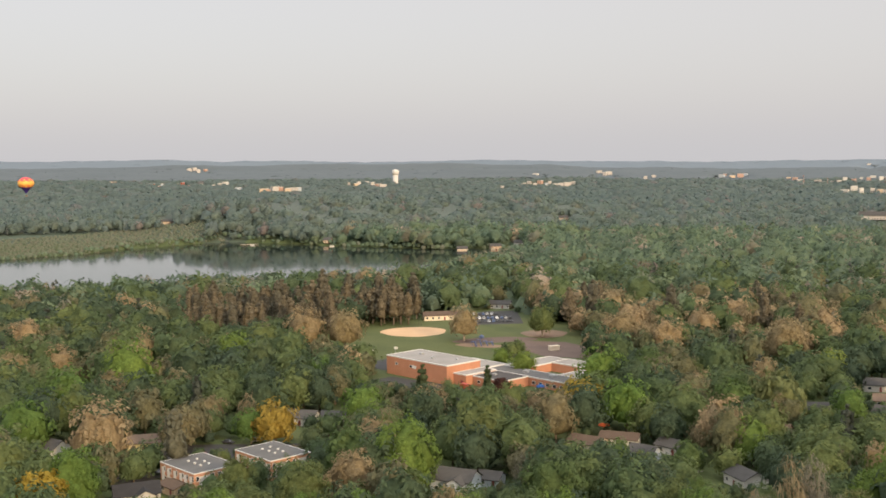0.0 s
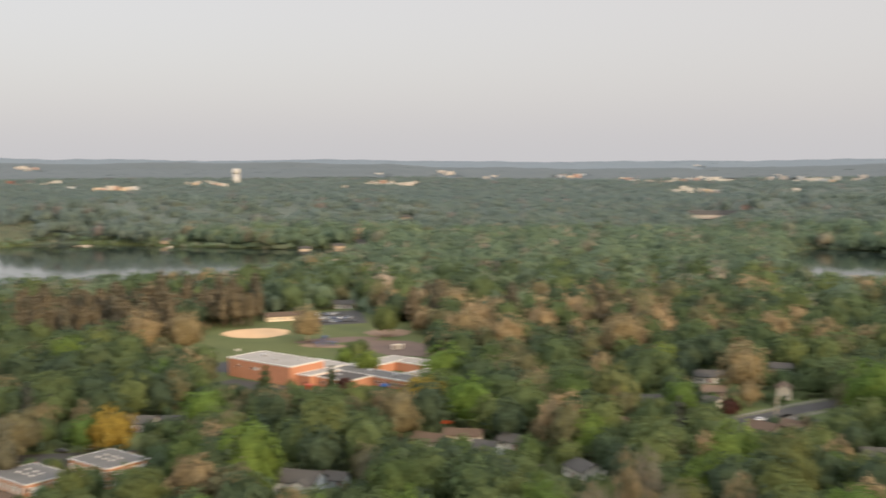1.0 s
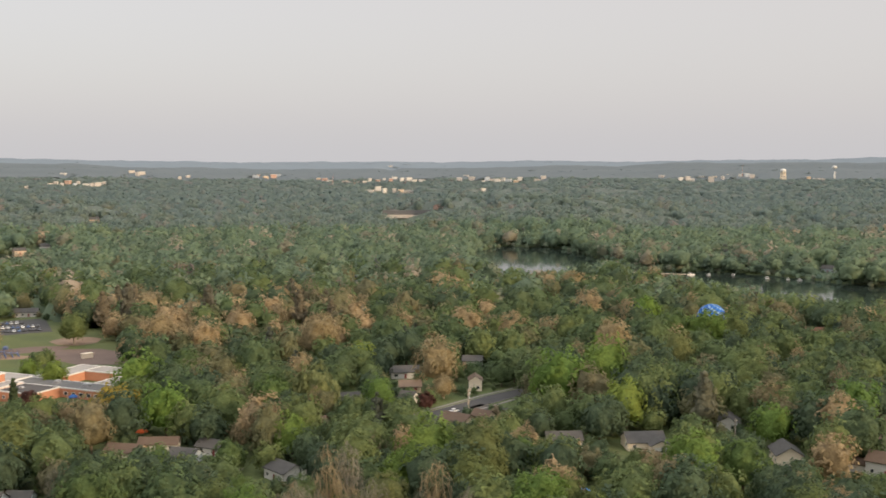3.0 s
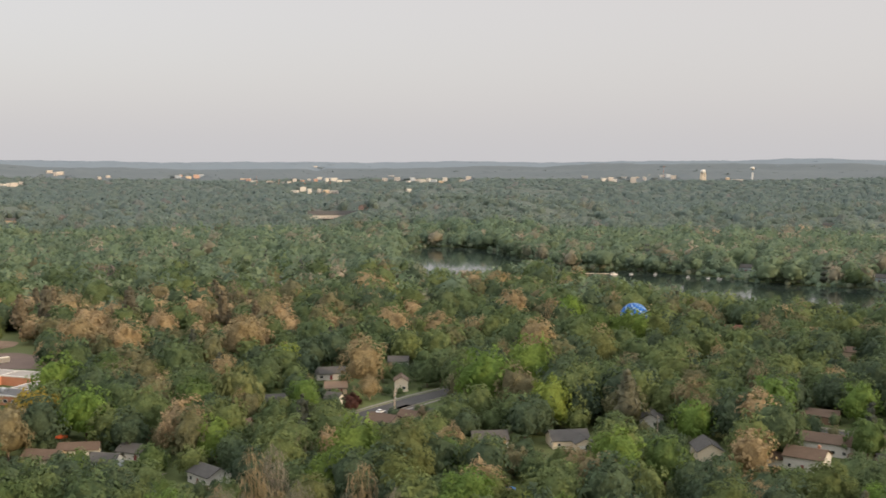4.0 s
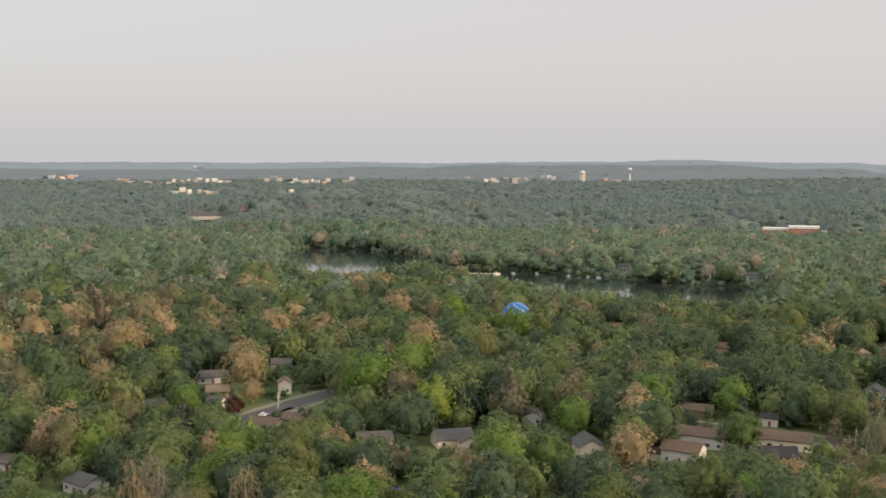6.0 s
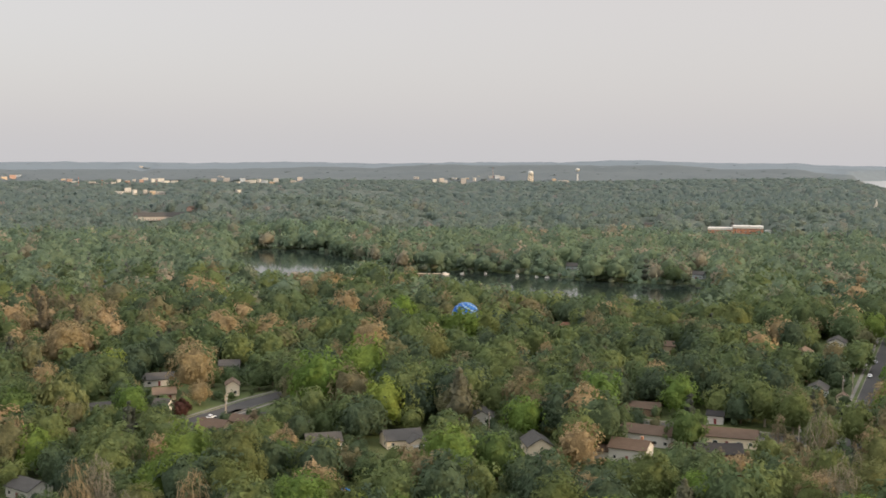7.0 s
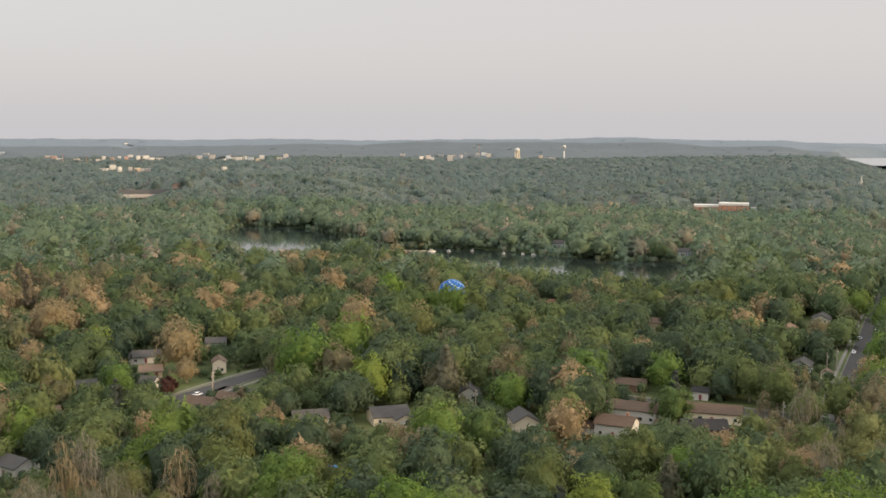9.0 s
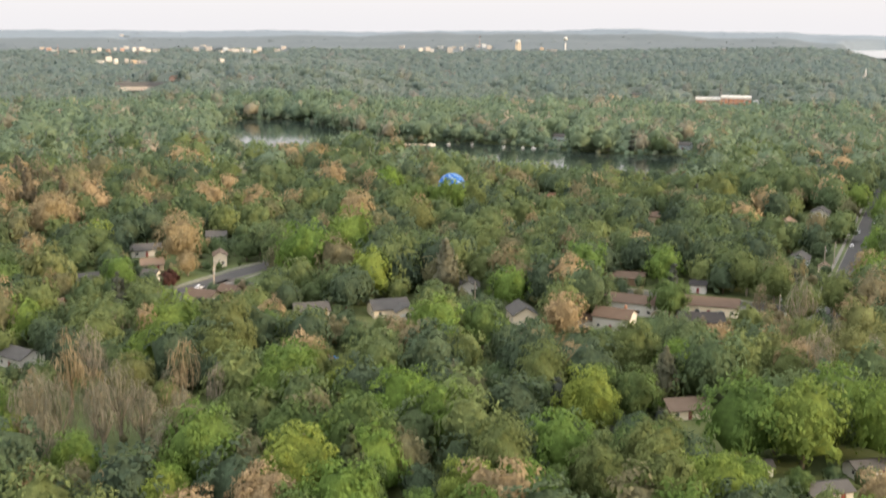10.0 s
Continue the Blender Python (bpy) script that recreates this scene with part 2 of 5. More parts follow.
WALL = {"white": siding("white_siding", (0.46, 0.44, 0.41), (0.56, 0.54, 0.50)), "cream": siding("cream_siding", (0.64, 0.54, 0.41), (0.74, 0.64, 0.50)),
        "bluegrey": siding("blue_grey_siding", (0.34, 0.38, 0.42), (0.42, 0.46, 0.50)), "tan": siding("tan_siding", (0.40, 0.31, 0.22), (0.50, 0.40, 0.30)),
        "yellow": siding("pale_yellow_siding", (0.58, 0.47, 0.22), (0.68, 0.57, 0.30)), "brown": siding("brown_siding", (0.20, 0.13, 0.09), (0.28, 0.19, 0.13)),
        "pale": siding("pale_grey_siding", (0.36, 0.33, 0.30), (0.46, 0.43, 0.40)), "pink": siding("pinkish_brick_wall", (0.36, 0.23, 0.18), (0.44, 0.30, 0.24)),
        "brick": BRICK, "red": siding("red_siding", (0.32, 0.10, 0.07), (0.40, 0.14, 0.10))}

WATER, _n, _l, _b = material("lake_water", 0.06)
_b.inputs["Base Color"].default_value = (0.018, 0.026, 0.022, 1)
_b.inputs["IOR"].default_value = 1.333
_wave, _wb, _wc = _n.new("ShaderNodeTexNoise"), _n.new("ShaderNodeBump"), _n.new("ShaderNodeTexCoord")
_wave.inputs["Scale"].default_value, _wave.inputs["Detail"].default_value = 0.35, 3
_wb.inputs["Strength"].default_value, _wb.inputs["Distance"].default_value = 0.02, 0.04
_l.new(_wc.outputs["Object"], _wave.inputs["Vector"])
_l.new(_wave.outputs["Fac"], _wb.inputs["Height"])
_l.new(_wb.outputs[0], _b.inputs["Normal"])


# Far lake: sky reflection and haze are painted in as a pale base colour.
PALE_WATER = surface("sky_toned_far_water", (0.22, 0.23, 0.235), (0.26, 0.27, 0.275), 0.002, 0.35, fine=0.02, bump=0.0)


# ---- helpers for building ----
def mesh_of(name, bm, mats):
    me = bpy.data.meshes.new(name)
    bm.to_mesh(me)
    bm.free()
    for m in mats if isinstance(mats, (list, tuple)) else [mats]:
        me.materials.append(m)
    return me


def part(name, bm, mats, parent, label=""):
    ob = new(name, mesh_of(name, bm, mats))
    ob.parent = parent
    return tagged(ob, label)


def part_at(name, me, parent, m):
    ob = new(name, me)
    ob.parent = parent
    ob.matrix_basis = m
    return ob


def thing(name, m, label, category, group="", kind=""):
    ob = new(name)
    ob.empty_display_size = 1
    ob.matrix_basis = m
    return tagged(ob, label, category, group, kind)


def box(bm, x0, y0, z0, x1, y1, z1, mat=0):
    """A box between two corners."""
    v = [bm.verts.new(p) for p in ((x0, y0, z0), (x1, y0, z0), (x1, y1, z0), (x0, y1, z0), (x0, y0, z1), (x1, y0, z1), (x1, y1, z1), (x0, y1, z1))]
    for f in ((3, 2, 1, 0), (4, 5, 6, 7), (0, 1, 5, 4), (1, 2, 6, 5), (2, 3, 7, 6), (3, 0, 4, 7)):
        bm.faces.new([v[i] for i in f]).material_index = mat
    return v


def prism(bm, pts, z0, z1, mat=0):
    lo, hi = [bm.verts.new((*p, z0)) for p in pts], [bm.verts.new((*p, z1)) for p in pts]
    bm.faces.new(hi).material_index = mat
    bm.faces.new(lo[::-1]).material_index = mat
    for i in range(len(pts)):
        j = (i + 1) % len(pts)
        bm.faces.new((lo[i], lo[j], hi[j], hi[i])).material_index = mat


def tube(bm, a, b, ra, rb, n=7):
    a, b = Vector(a), Vector(b)
    q = (b - a).to_track_quat("Z", "Y")
    rings = []
    for p, r in ((a, ra), (b, rb)):
        rings.append([bm.verts.new(p + q @ Vector((r * math.cos(6.2832 * i / n), r * math.sin(6.2832 * i / n), 0))) for i in range(n)])
    for i in range(n):
        j = (i + 1) % n
        bm.faces.new((rings[0][i], rings[0][j], rings[1][j], rings[1][i]))
    bm.faces.new(rings[0][::-1])
    bm.faces.new(rings[1])


def lathe(bm, profile, n=20, mat=None):
    """A solid of revolution from (radius, height) pairs."""
    rings = [[bm.verts.new((r * math.cos(6.28318 * i / n), r * math.sin(6.28318 * i / n), z)) for i in range(n)] for r, z in profile]
    for k, (a, b) in enumerate(zip(rings, rings[1:])):
        for i in range(n):
            j = (i + 1) % n
            f = bm.faces.new((a[i], a[j], b[j], b[i]))
            f.smooth = True
            if mat:
                f.material_index = mat(k, i)
    bm.faces.new(rings[0][::-1])
    bm.faces.new(rings[-1])


# ---- terrain ----
def smooth(a, b, v):
    k = np.clip((v - a) / (b - a), 0, 1)
    return k * k * (3 - 2 * k)


LEFT_LAKE = dict(az=(-42, -30, -21.8, -18, -16, -11, -5.3, -0.7, 3.0, 5.5, 6.2),
                 near=(860, 860, 860, 860, 860, 860, 870, 905, 1060, 1150, 1175), far=(1050, 1180, 1255, 1290, 1345, 1425, 1310, 1240, 1240, 1220, 1180))
RIGHT_LAKE = dict(az=(24.8, 26.5, 29.8, 32, 34, 36.9, 41.9, 43.3, 48.7, 50.2),
                  near=(1060, 880, 880, 960, 895, 820, 745, 740, 725, 850), far=(1140, 1252, 1215, 1080, 985, 1000, 958, 928, 913, 880))
FAR_LAKE = dict(az=(56.0, 56.5, 58, 75), near=(3420, 3300, 3250, 3250), far=(3500, 4250, 4450, 4500))


def lake_depth(lake, az, r):
    """How far inside the lake a place lies, in metres (negative: outside)."""
    near, far = np.interp(az, lake["az"], lake["near"]), np.interp(az, lake["az"], lake["far"])
    d = np.minimum(r - near, far - r)
    return np.where((az < lake["az"][0]) | (az > lake["az"][-1]), -999.0, d)


def ground_z(x, y):
    x, y = np.asarray(x, float), np.asarray(y, float)
    r, az = np.hypot(x, y), np.degrees(np.arctan2(x, y))
    crest = np.interp(az, (-60, -19, 0, 15, 36.7, 48.6, 54.8, 56.4, 57.4, 58.4, 62, 80), (30, 35, 24, 18, 20, 35, 42, 36, 22, 4, -4, 10))
    wave = 5 * np.sin(x / 310 + 1) * np.cos(y / 270) + 3 * np.sin(x / 140 + y / 190)
    z = (0.4 * smooth(1230, 1650, r) + 0.6 * smooth(1500, 2900, r)) * crest + smooth(1350, 1900, r) * wave * (1 - 0.6 * smooth(2200, 2900, r)) - smooth(3000, 3450, r) * crest * 0.6 * smooth(36, 47, az)
    top = np.interp(az, (-60, -21, 0, 21, 36, 58, 90), (97, 97, 79, 60, 74, 81, 83))
    roll = 7 * np.sin(np.radians(az) * 17 + 0.6) + 4 * np.sin(np.radians(az) * 41)
    k = smooth(3050, 4880, r)
    z = z * (1 - k) + (top + 0.5 * roll) * k
    for rr, wide, high, f, p in ((3750, 110, 10, 11, 0.4), (4080, 100, 13, 8, 2.1), (4400, 110, 12, 13, 4.0)):
        z = z + high * np.exp(-((r - rr) / wide) ** 2) * np.clip(0.35 + np.sin(np.radians(az) * f + p) + 0.25 * np.sin(np.radians(az) * 60 + p), 0, 1.3)
    z = z + smooth(3400, 3700, r) * 1.6 * np.sin(np.radians(az) * 210 + r / 60) * np.sin(r / 45)
    z = z + 14 * np.exp(-((r - 1560) / 150) ** 2) * smooth(1390, 1520, r) * (smooth(19, 24, az) * (1 - smooth(33, 38, az)) + smooth(-16, -11, az) * (1 - smooth(6, 10, az)))
    z = z + 9 * smooth(1258, 1340, r) * (1 - smooth(1600, 2000, r)) * smooth(21, 24, az) * (1 - smooth(31.5, 33.5, az))
    back = r - np.interp(az, LEFT_LAKE["az"], LEFT_LAKE["far"])
    z = z + 6 * smooth(5, 120, back) * (1 - smooth(250, 600, back)) * smooth(-13, -10, az) * (1 - smooth(4, 8, az))
    for lake, level in ((LEFT_LAKE, 0), (RIGHT_LAKE, 0), (FAR_LAKE, 25)):
        d = lake_depth(lake, az, r)
        wide = 5.0 if level == 0 else 60.0
        k = smooth(-wide, wide, d)
        z = z * (1 - k) + (level - 3) * k
    return z


def polar_sheet(name, azs, rs, height, mat):
    A, R = np.meshgrid(np.radians(azs), rs, indexing="ij")
    X, Y = R * np.sin(A), R * np.cos(A)
    co = np.stack([X, Y, height(X, Y)], -1).reshape(-1, 3)
    na, nr = A.shape
    i, j = np.meshgrid(np.arange(na - 1), np.arange(nr - 1), indexing="ij")
    a = (i * nr + j).ravel()
    quads = np.stack([a, a + 1, a + nr + 1, a + nr], -1)
    me = bpy.data.meshes.new(name)
    me.from_pydata(co.tolist(), [], quads.tolist())
    me.materials.append(mat)
    me.polygons.foreach_set("use_smooth", np.ones(len(quads), bool))
    return new(name, me)


azs = np.concatenate([np.arange(-180, -45, 3), np.arange(-45, 78, 0.4), np.arange(78, 181, 3)])
rs = np.concatenate([[0.5, 60, 120, 180], np.arange(220, 1450, 15), np.arange(1450, 4960, 45)])
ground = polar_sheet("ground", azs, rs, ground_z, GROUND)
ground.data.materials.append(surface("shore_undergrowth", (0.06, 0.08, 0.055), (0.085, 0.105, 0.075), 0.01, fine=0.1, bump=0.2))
# Slopes step paler and bluer outward: haze painted into the ground colour.
for _n, _c in (("hazed_near_hillside", (0.088, 0.106, 0.113)), ("hazed_middle_hillside", (0.115, 0.138, 0.156)), ("hazed_distant_hillside", (0.13, 0.157, 0.178))):
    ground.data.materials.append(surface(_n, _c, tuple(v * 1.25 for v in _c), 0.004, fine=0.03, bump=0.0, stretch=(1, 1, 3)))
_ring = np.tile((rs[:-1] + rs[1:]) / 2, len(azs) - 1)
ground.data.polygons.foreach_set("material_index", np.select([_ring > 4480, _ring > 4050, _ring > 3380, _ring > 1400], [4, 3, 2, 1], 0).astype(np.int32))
tagged(ground, "rough dark green grass and undergrowth beneath the trees", "ground", kind="structure")
for lake, level in ((LEFT_LAKE, 0), (RIGHT_LAKE, 0), (FAR_LAKE, 25)):
    grid = np.arange(lake["az"][0], lake["az"][-1] + 0.01, 0.4)
    bm = bmesh.new()
    pad = 20 if level == 0 else 80
    surface_z = -0.9 if level == 0 else level + 2.5
    rows = []
    for a in grid:
        near, far = np.interp(a, lake["az"], lake["near"]) - pad, np.interp(a, lake["az"], lake["far"]) + pad
        s, c = math.sin(radians(a)), math.cos(radians(a))
        rows.append([bm.verts.new((near * s, near * c, surface_z)), bm.verts.new((far * s, far * c, surface_z))])
    for p, q in zip(rows, rows[1:]):
        bm.faces.new((p[0], p[1], q[1], q[0]))
    bmesh.ops.recalc_face_normals(bm, faces=bm.faces)
    if bm.faces[:][0].normal.z < 0:
        bmesh.ops.reverse_faces(bm, faces=bm.faces[:])
    # Near lakes mirror the sky; the far one has its paleness in the colour.
    tagged(new("water", mesh_of("water", bm, WATER if level == 0 else PALE_WATER)), "calm grey lake water between wooded shores", "lake", kind="structure")


# ---- lawns, fields, roads ----
CLEAR = []      # (x, y, radius) kept free of trees
VIEWS = []      # (x, y, half width, length): kept open along the camera's line of sight
ROADS = []      # (x0, y0, x1, y1, half width)


def patch(name, pts, mat, label, category, z=0.04):
    bm = bmesh.new()
    top = [bm.verts.new((*p, z)) for p in pts]
    f = bm.faces.new(top)
    if f.normal.z < 0:
        f.normal_flip()
    f.normal_update()
    if f.normal.z < 0:
        f.normal_flip()
    return tagged(new(name, mesh_of(name, bm, mat)), label, category, kind="structure")


def disc(cx, cy, rx, ry, turn=0.0, n=40, wob=0.05, cut=0.0):
    rng = random.Random(int(cx * 7 + cy))
    ph = rng.random() * 6
    pts = []
    for i in range(n):
        a = 2 * math.pi * i / n
        k = 1 + wob * math.sin(3 * a + ph) + wob * 0.6 * math.sin(7 * a + 2 * ph)
        x, y = rx * k * math.cos(a), ry * k * math.sin(a)
        c, s = math.cos(radians(turn)), math.sin(radians(turn))
        pts.append((cx + x * c - y * s, cy + x * s + y * c))
    return pts


def road(pts, width, label, walks=True):
    for p, q in zip(pts, pts[1:]):
        ROADS.append((*p, *q, width / 2 + 1.0))
    def strip(name, off0, off1, z, mat, thick, lab, cat):
        bm = bmesh.new()
        rows = []
        for i, p in enumerate(pts):
            a, b = Vector(pts[max(i - 1, 0)]), Vector(pts[min(i + 1, len(pts) - 1)])
            d = (b - a).normalized()
            nrm = Vector((-d.y, d.x))
            rows.append([bm.verts.new((*(Vector(p) + nrm * o), h)) for o, h in ((off0, 0), (off0, z), (off1, z), (off1, 0))])
        for r0, r1 in zip(rows, rows[1:]):
            for k in range(3):
                bm.faces.new((r0[k], r0[k + 1], r1[k + 1], r1[k]))
        bmesh.ops.recalc_face_normals(bm, faces=bm.faces)
        tagged(new(name, mesh_of(name, bm, mat)), lab, cat, kind="structure")
    strip("road", -width / 2, width / 2, 0.06, ASPHALT, 0, label, "road")
    if walks:
        for s in (-1, 1):
            strip("kerb", s * width / 2, s * (width / 2 + 0.3), 0.2, CONCRETE, 0, "pale concrete kerb along the street", "kerb")
            strip("pavement", s * (width / 2 + 1.8), s * (width / 2 + 3.2), 0.1, CONCRETE, 0, "pale concrete pavement beside the street", "pavement")


patch("school_lawn", [(-84, 585), (-62, 640), (-40, 668), (20, 700), (62, 690), (84, 640), (88, 590), (66, 556), (20, 560), (-40, 540)], LAWN, "mown green school playing field", "lawn")
patch("infield", disc(-17.5, 641, 19, 18, wob=0.03), SAND, "orange-tan sand ball diamond infield on the grass", "infield", 0.08)
patch("infield", disc(57, 628, 13, 14, wob=0.05), DIRT, "worn brown dirt infield on the grass", "infield", 0.08)
patch("sand_patch", disc(-68, 601, 8, 6), SAND, "tan sand play patch on the grass", "sand patch", 0.08)
patch("worn_ground", disc(28, 608, 24, 9, 10), YARD, "worn reddish bare ground beside the playground", "bare ground", 0.07)
patch("play_surface", disc(20, 590, 15, 6, -20), DIRT, "brown wood-chip playground surface", "playground", 0.10)
patch("school_yard", [(34, 592), (40, 606), (66, 598), (82, 572), (70, 548), (50, 556)], YARD, "reddish-brown asphalt school yard", "yard", 0.09)
patch("car_park", [(16, 664), (24, 722), (48, 726), (48, 668)], ASPHALT, "grey asphalt car park", "car park", 0.09)
patch("school_drive", [(-34, 500), (-8, 470), (34, 436), (44, 446), (2, 486), (-24, 508)], ASPHALT, "grey asphalt service drive beside the school", "drive")
patch("yard", [(-24, 520), (-46, 538), (-20, 562), (8, 545)], ASPHALT, "dark asphalt yard behind the gymnasium", "yard", 0.07)
patch("lawn", disc(199, 312, 13, 18, -20), LAWN, "bright green mown back garden lawn", "lawn")
patch("lawn", disc(68, 352, 13, 8, -30), LAWN, "mown green garden lawn", "lawn")
patch("lawn", disc(166, 402, 13, 7, 24), LAWN, "mown green front lawn beside the street", "lawn")
patch("lawn", disc(268, 246, 12, 8, -38), LAWN, "mown green garden lawn", "lawn")
patch("lawn", disc(212, 170, 16, 12, -20), LAWN, "shaded grass clearing behind the house", "lawn")
patch("lawn", disc(325, 268, 22, 6, -62), LAWN, "mown green front lawns beside the street", "lawn")
patch("lawn", disc(-58, 400, 14, 6, -20), LAWN, "mown green front lawn", "lawn")
patch("apartment_yard", [(-112, 366), (-92, 388), (-36, 388), (-40, 366), (-62, 372), (-86, 356), (-96, 338), (-110, 345)], ASPHALT, "grey asphalt car park behind the apartments", "car park", 0.05)
patch("driveway", [(66, 350), (78, 343), (82, 347), (70, 356)], CONCRETE, "pale concrete driveway", "driveway", 0.07)
road([(128, 366), (150, 381), (168, 391), (203, 409), (240, 424)], 10, "grey asphalt residential street with a bend")
road([(188, 399), (200, 380), (216, 352)], 8, "grey asphalt side street", walks=False)
road([(322, 214), (392, 254), (523, 327), (650, 398)], 8.5, "straight grey asphalt residential street")
road([(286, 334), (305, 296), (326, 257), (341, 228)], 8, "grey asphalt residential street")

# ---- buildings ----
def frame_mesh():
    bm = bmesh.new()
    for x0, z0, x1, z1 in ((-0.7, 0, -0.58, 1.3), (0.58, 0, 0.7, 1.3), (-0.58, 0, 0.58, 0.12), (-0.58, 1.18, 0.58, 1.3)):
        box(bm, x0, -0.07, z0, x1, 0.04, z1)
    return mesh_of("window", bm, TRIM_WHITE)


def pane_mesh():
    bm = bmesh.new()
    box(bm, -0.58, -0.03, 0.12, 0.58, 0.02, 1.18)
    return mesh_of("pane", bm, GLASS_M)


WINDOW, PANE = frame_mesh(), pane_mesh()
DOOR = bmesh.new()
box(DOOR, -0.5, -0.06, 0, 0.5, 0.04, 2.05)
DOOR = mesh_of("door", DOOR, surface("dark_red_door_paint", (0.16, 0.03, 0.03), (0.2, 0.04, 0.04), 1.0, 0.5, bump=0.05))
GARAGE = bmesh.new()
for _k in range(4):
    box(GARAGE, -2.3, -0.06 + 0.01 * (_k % 2), 0.54 * _k, 2.3, 0.03, 0.54 * _k + 0.52)
GARAGE = mesh_of("garage_door", GARAGE, TRIM_WHITE)


def window_on(parent, x, y, z, turn, wide=1.0, tall=1.0):
    w = part_at("window", WINDOW, parent, pose(x, y, z, 0, 0, turn) @ Matrix.Diagonal((wide, 1, tall, 1)))
    part_at("pane", PANE, w, Matrix.Identity(4))
    return w


def gable(bm_w, bm_r, x0, x1, y0, y1, h, rise, along="x", over=0.5):
    """Walls with gable ends, and two roof slabs with eaves. along: the ridge's direction."""
    def P(a, b, z):
        return (a, b, z) if along == "x" else (b, a, z)
    if along != "x":
        x0, x1, y0, y1 = y0, y1, x0, x1
    m = (y0 + y1) / 2
    for a, sgn in ((x0, 1), (x1, -1)):
        pass
    ends = []
    for a in (x0, x1):
        ends.append([bm_w.verts.new(P(a, b, z)) for b, z in ((y0, 0), (y1, 0), (y1, h), (m, h + rise), (y0, h))])
    bm_w.faces.new(ends[0])
    bm_w.faces.new(ends[1][::-1])
    for i, j in ((0, 4), (1, 2), (0, 1)):
        bm_w.faces.new((ends[0][i], ends[0][j], ends[1][j], ends[1][i]))
    slope = rise / (m - y0)
    th = 0.22
    for side in (-1, 1):
        ye = m + side * ((y1 - y0) / 2 + over)
        ze = h - over * slope
        prof = [(m, h + rise + 0.02), (ye, ze + 0.02), (ye, ze + 0.02 + th), (m, h + rise + 0.02 + th)]
        r0 = [bm_r.verts.new(P(x0 - over, b, z)) for b, z in prof]
        r1 = [bm_r.verts.new(P(x1 + over, b, z)) for b, z in prof]
        bm_r.faces.new(r0)
        bm_r.faces.new(r1[::-1])
        for i in range(4):
            bm_r.faces.new((r0[i], r0[(i + 1) % 4], r1[(i + 1) % 4], r1[i]))


def house(x, y, turn, L, D, h, rise, roof, wall, label, wing=None, annex=None, chimney=False, name="house", view=45, garage=False, storeys=1, clear=True, group=""):
    z = float(ground_z(x, y))
    t = thing(name, pose(x, y, z, 0, 0, turn), label, name.replace("_", " "), group)
    bw, br = bmesh.new(), bmesh.new()
    gable(bw, br, -L / 2, L / 2, -D / 2, D / 2, h, rise)
    if annex:
        la, ha = annex
        gable(bw, br, -L / 2 - la, -L / 2 - 0.01, -D / 2 + 0.6, D / 2 - 0.6, ha, rise * 0.8)
    if wing:
        wx, ww, wp = wing
        gable(bw, br, wx - ww / 2, wx + ww / 2, -D / 2 - wp, -D / 2 + D * 0.45, h * 0.95, rise * 0.8 * min(1, ww / D + 0.15), along="y")
    for b in (bw, br):
        bmesh.ops.recalc_face_normals(b, faces=b.faces)
    part("wall", bw, WALL[wall], t)
    part("roof", br, ROOF[roof], t)
    rng = random.Random(int(x * 13 + y * 7))
    n = max(1, int(L / 3.4))
    for s in range(storeys):
        zz = 0.95 + 2.7 * s
        if zz + 1.3 > h:
            break
        for i in range(n):
            px_ = -L / 2 + (i + 0.5) * L / n
            if not (wing and abs(px_ - wing[0]) < wing[1] / 2 + 0.8):
                if not (s == 0 and i == n // 2):
                    window_on(t, px_, -D / 2, zz, 0, rng.uniform(0.8, 1.35))
            window_on(t, px_, D / 2, zz, 180)
        window_on(t, L / 2, -D / 5, zz, 90, 0.9)
        if not annex:
            window_on(t, -L / 2, -D / 5, zz, -90, 0.9)
    if not (wing and abs(wing[0]) < wing[1] / 2 + 0.8):
        part_at("door", DOOR, t, pose(-L / 2 + (n // 2 + 0.5) * L / n, -D / 2, 0.15))
    if wing and garage:
        part_at("garage_door", GARAGE, t, pose(wing[0], -D / 2 - wing[2], 0.05))
    elif garage:
        part_at("garage_door", GARAGE, t, pose(L / 2, 0, 0.05, 0, 0, 90))
    if chimney:
        b = bmesh.new()
        box(b, L / 4, 0.3, h, L / 4 + 0.8, 1.0, h + rise + 1.0)
        box(b, L / 4 - 0.08, 0.22, h + rise + 1.0, L / 4 + 0.88, 1.08, h + rise + 1.15)
        part("chimney", b, BROWN_BRICK, t)
    if clear:
        CLEAR.append((x, y, max(L, D) / 2 + 2.5))
        if view:
            VIEWS.append((x, y, L * 0.42 + 1.0, view))
    return t


def flat_block(t, x0, x1, y0, y1, h, wall_mat, roof_mat, trim=TRIM_WHITE, name="wall", lip=0.28):
    bm = bmesh.new()
    box(bm, x0, y0, 0, x1, y1, h)
    part(name, bm, wall_mat, t)
    bm = bmesh.new()
    box(bm, x0 + lip + 0.02, y0 + lip + 0.02, h + 0.004, x1 - lip - 0.02, y1 - lip - 0.02, h + 0.09)
    part("roof", bm, roof_mat, t)
    bm = bmesh.new()
    for a in ((x0 - 0.12, y0 - 0.12, x1 + 0.12, y0 + lip), (x0 - 0.12, y1 - lip, x1 + 0.12, y1 + 0.12), (x0 - 0.12, y0 + lip, x0 + lip, y1 - lip), (x1 - lip, y0 + lip, x1 + 0.12, y1 - lip)):
        box(bm, a[0], a[1], h - lip, a[2], a[3], h + lip * 0.8)
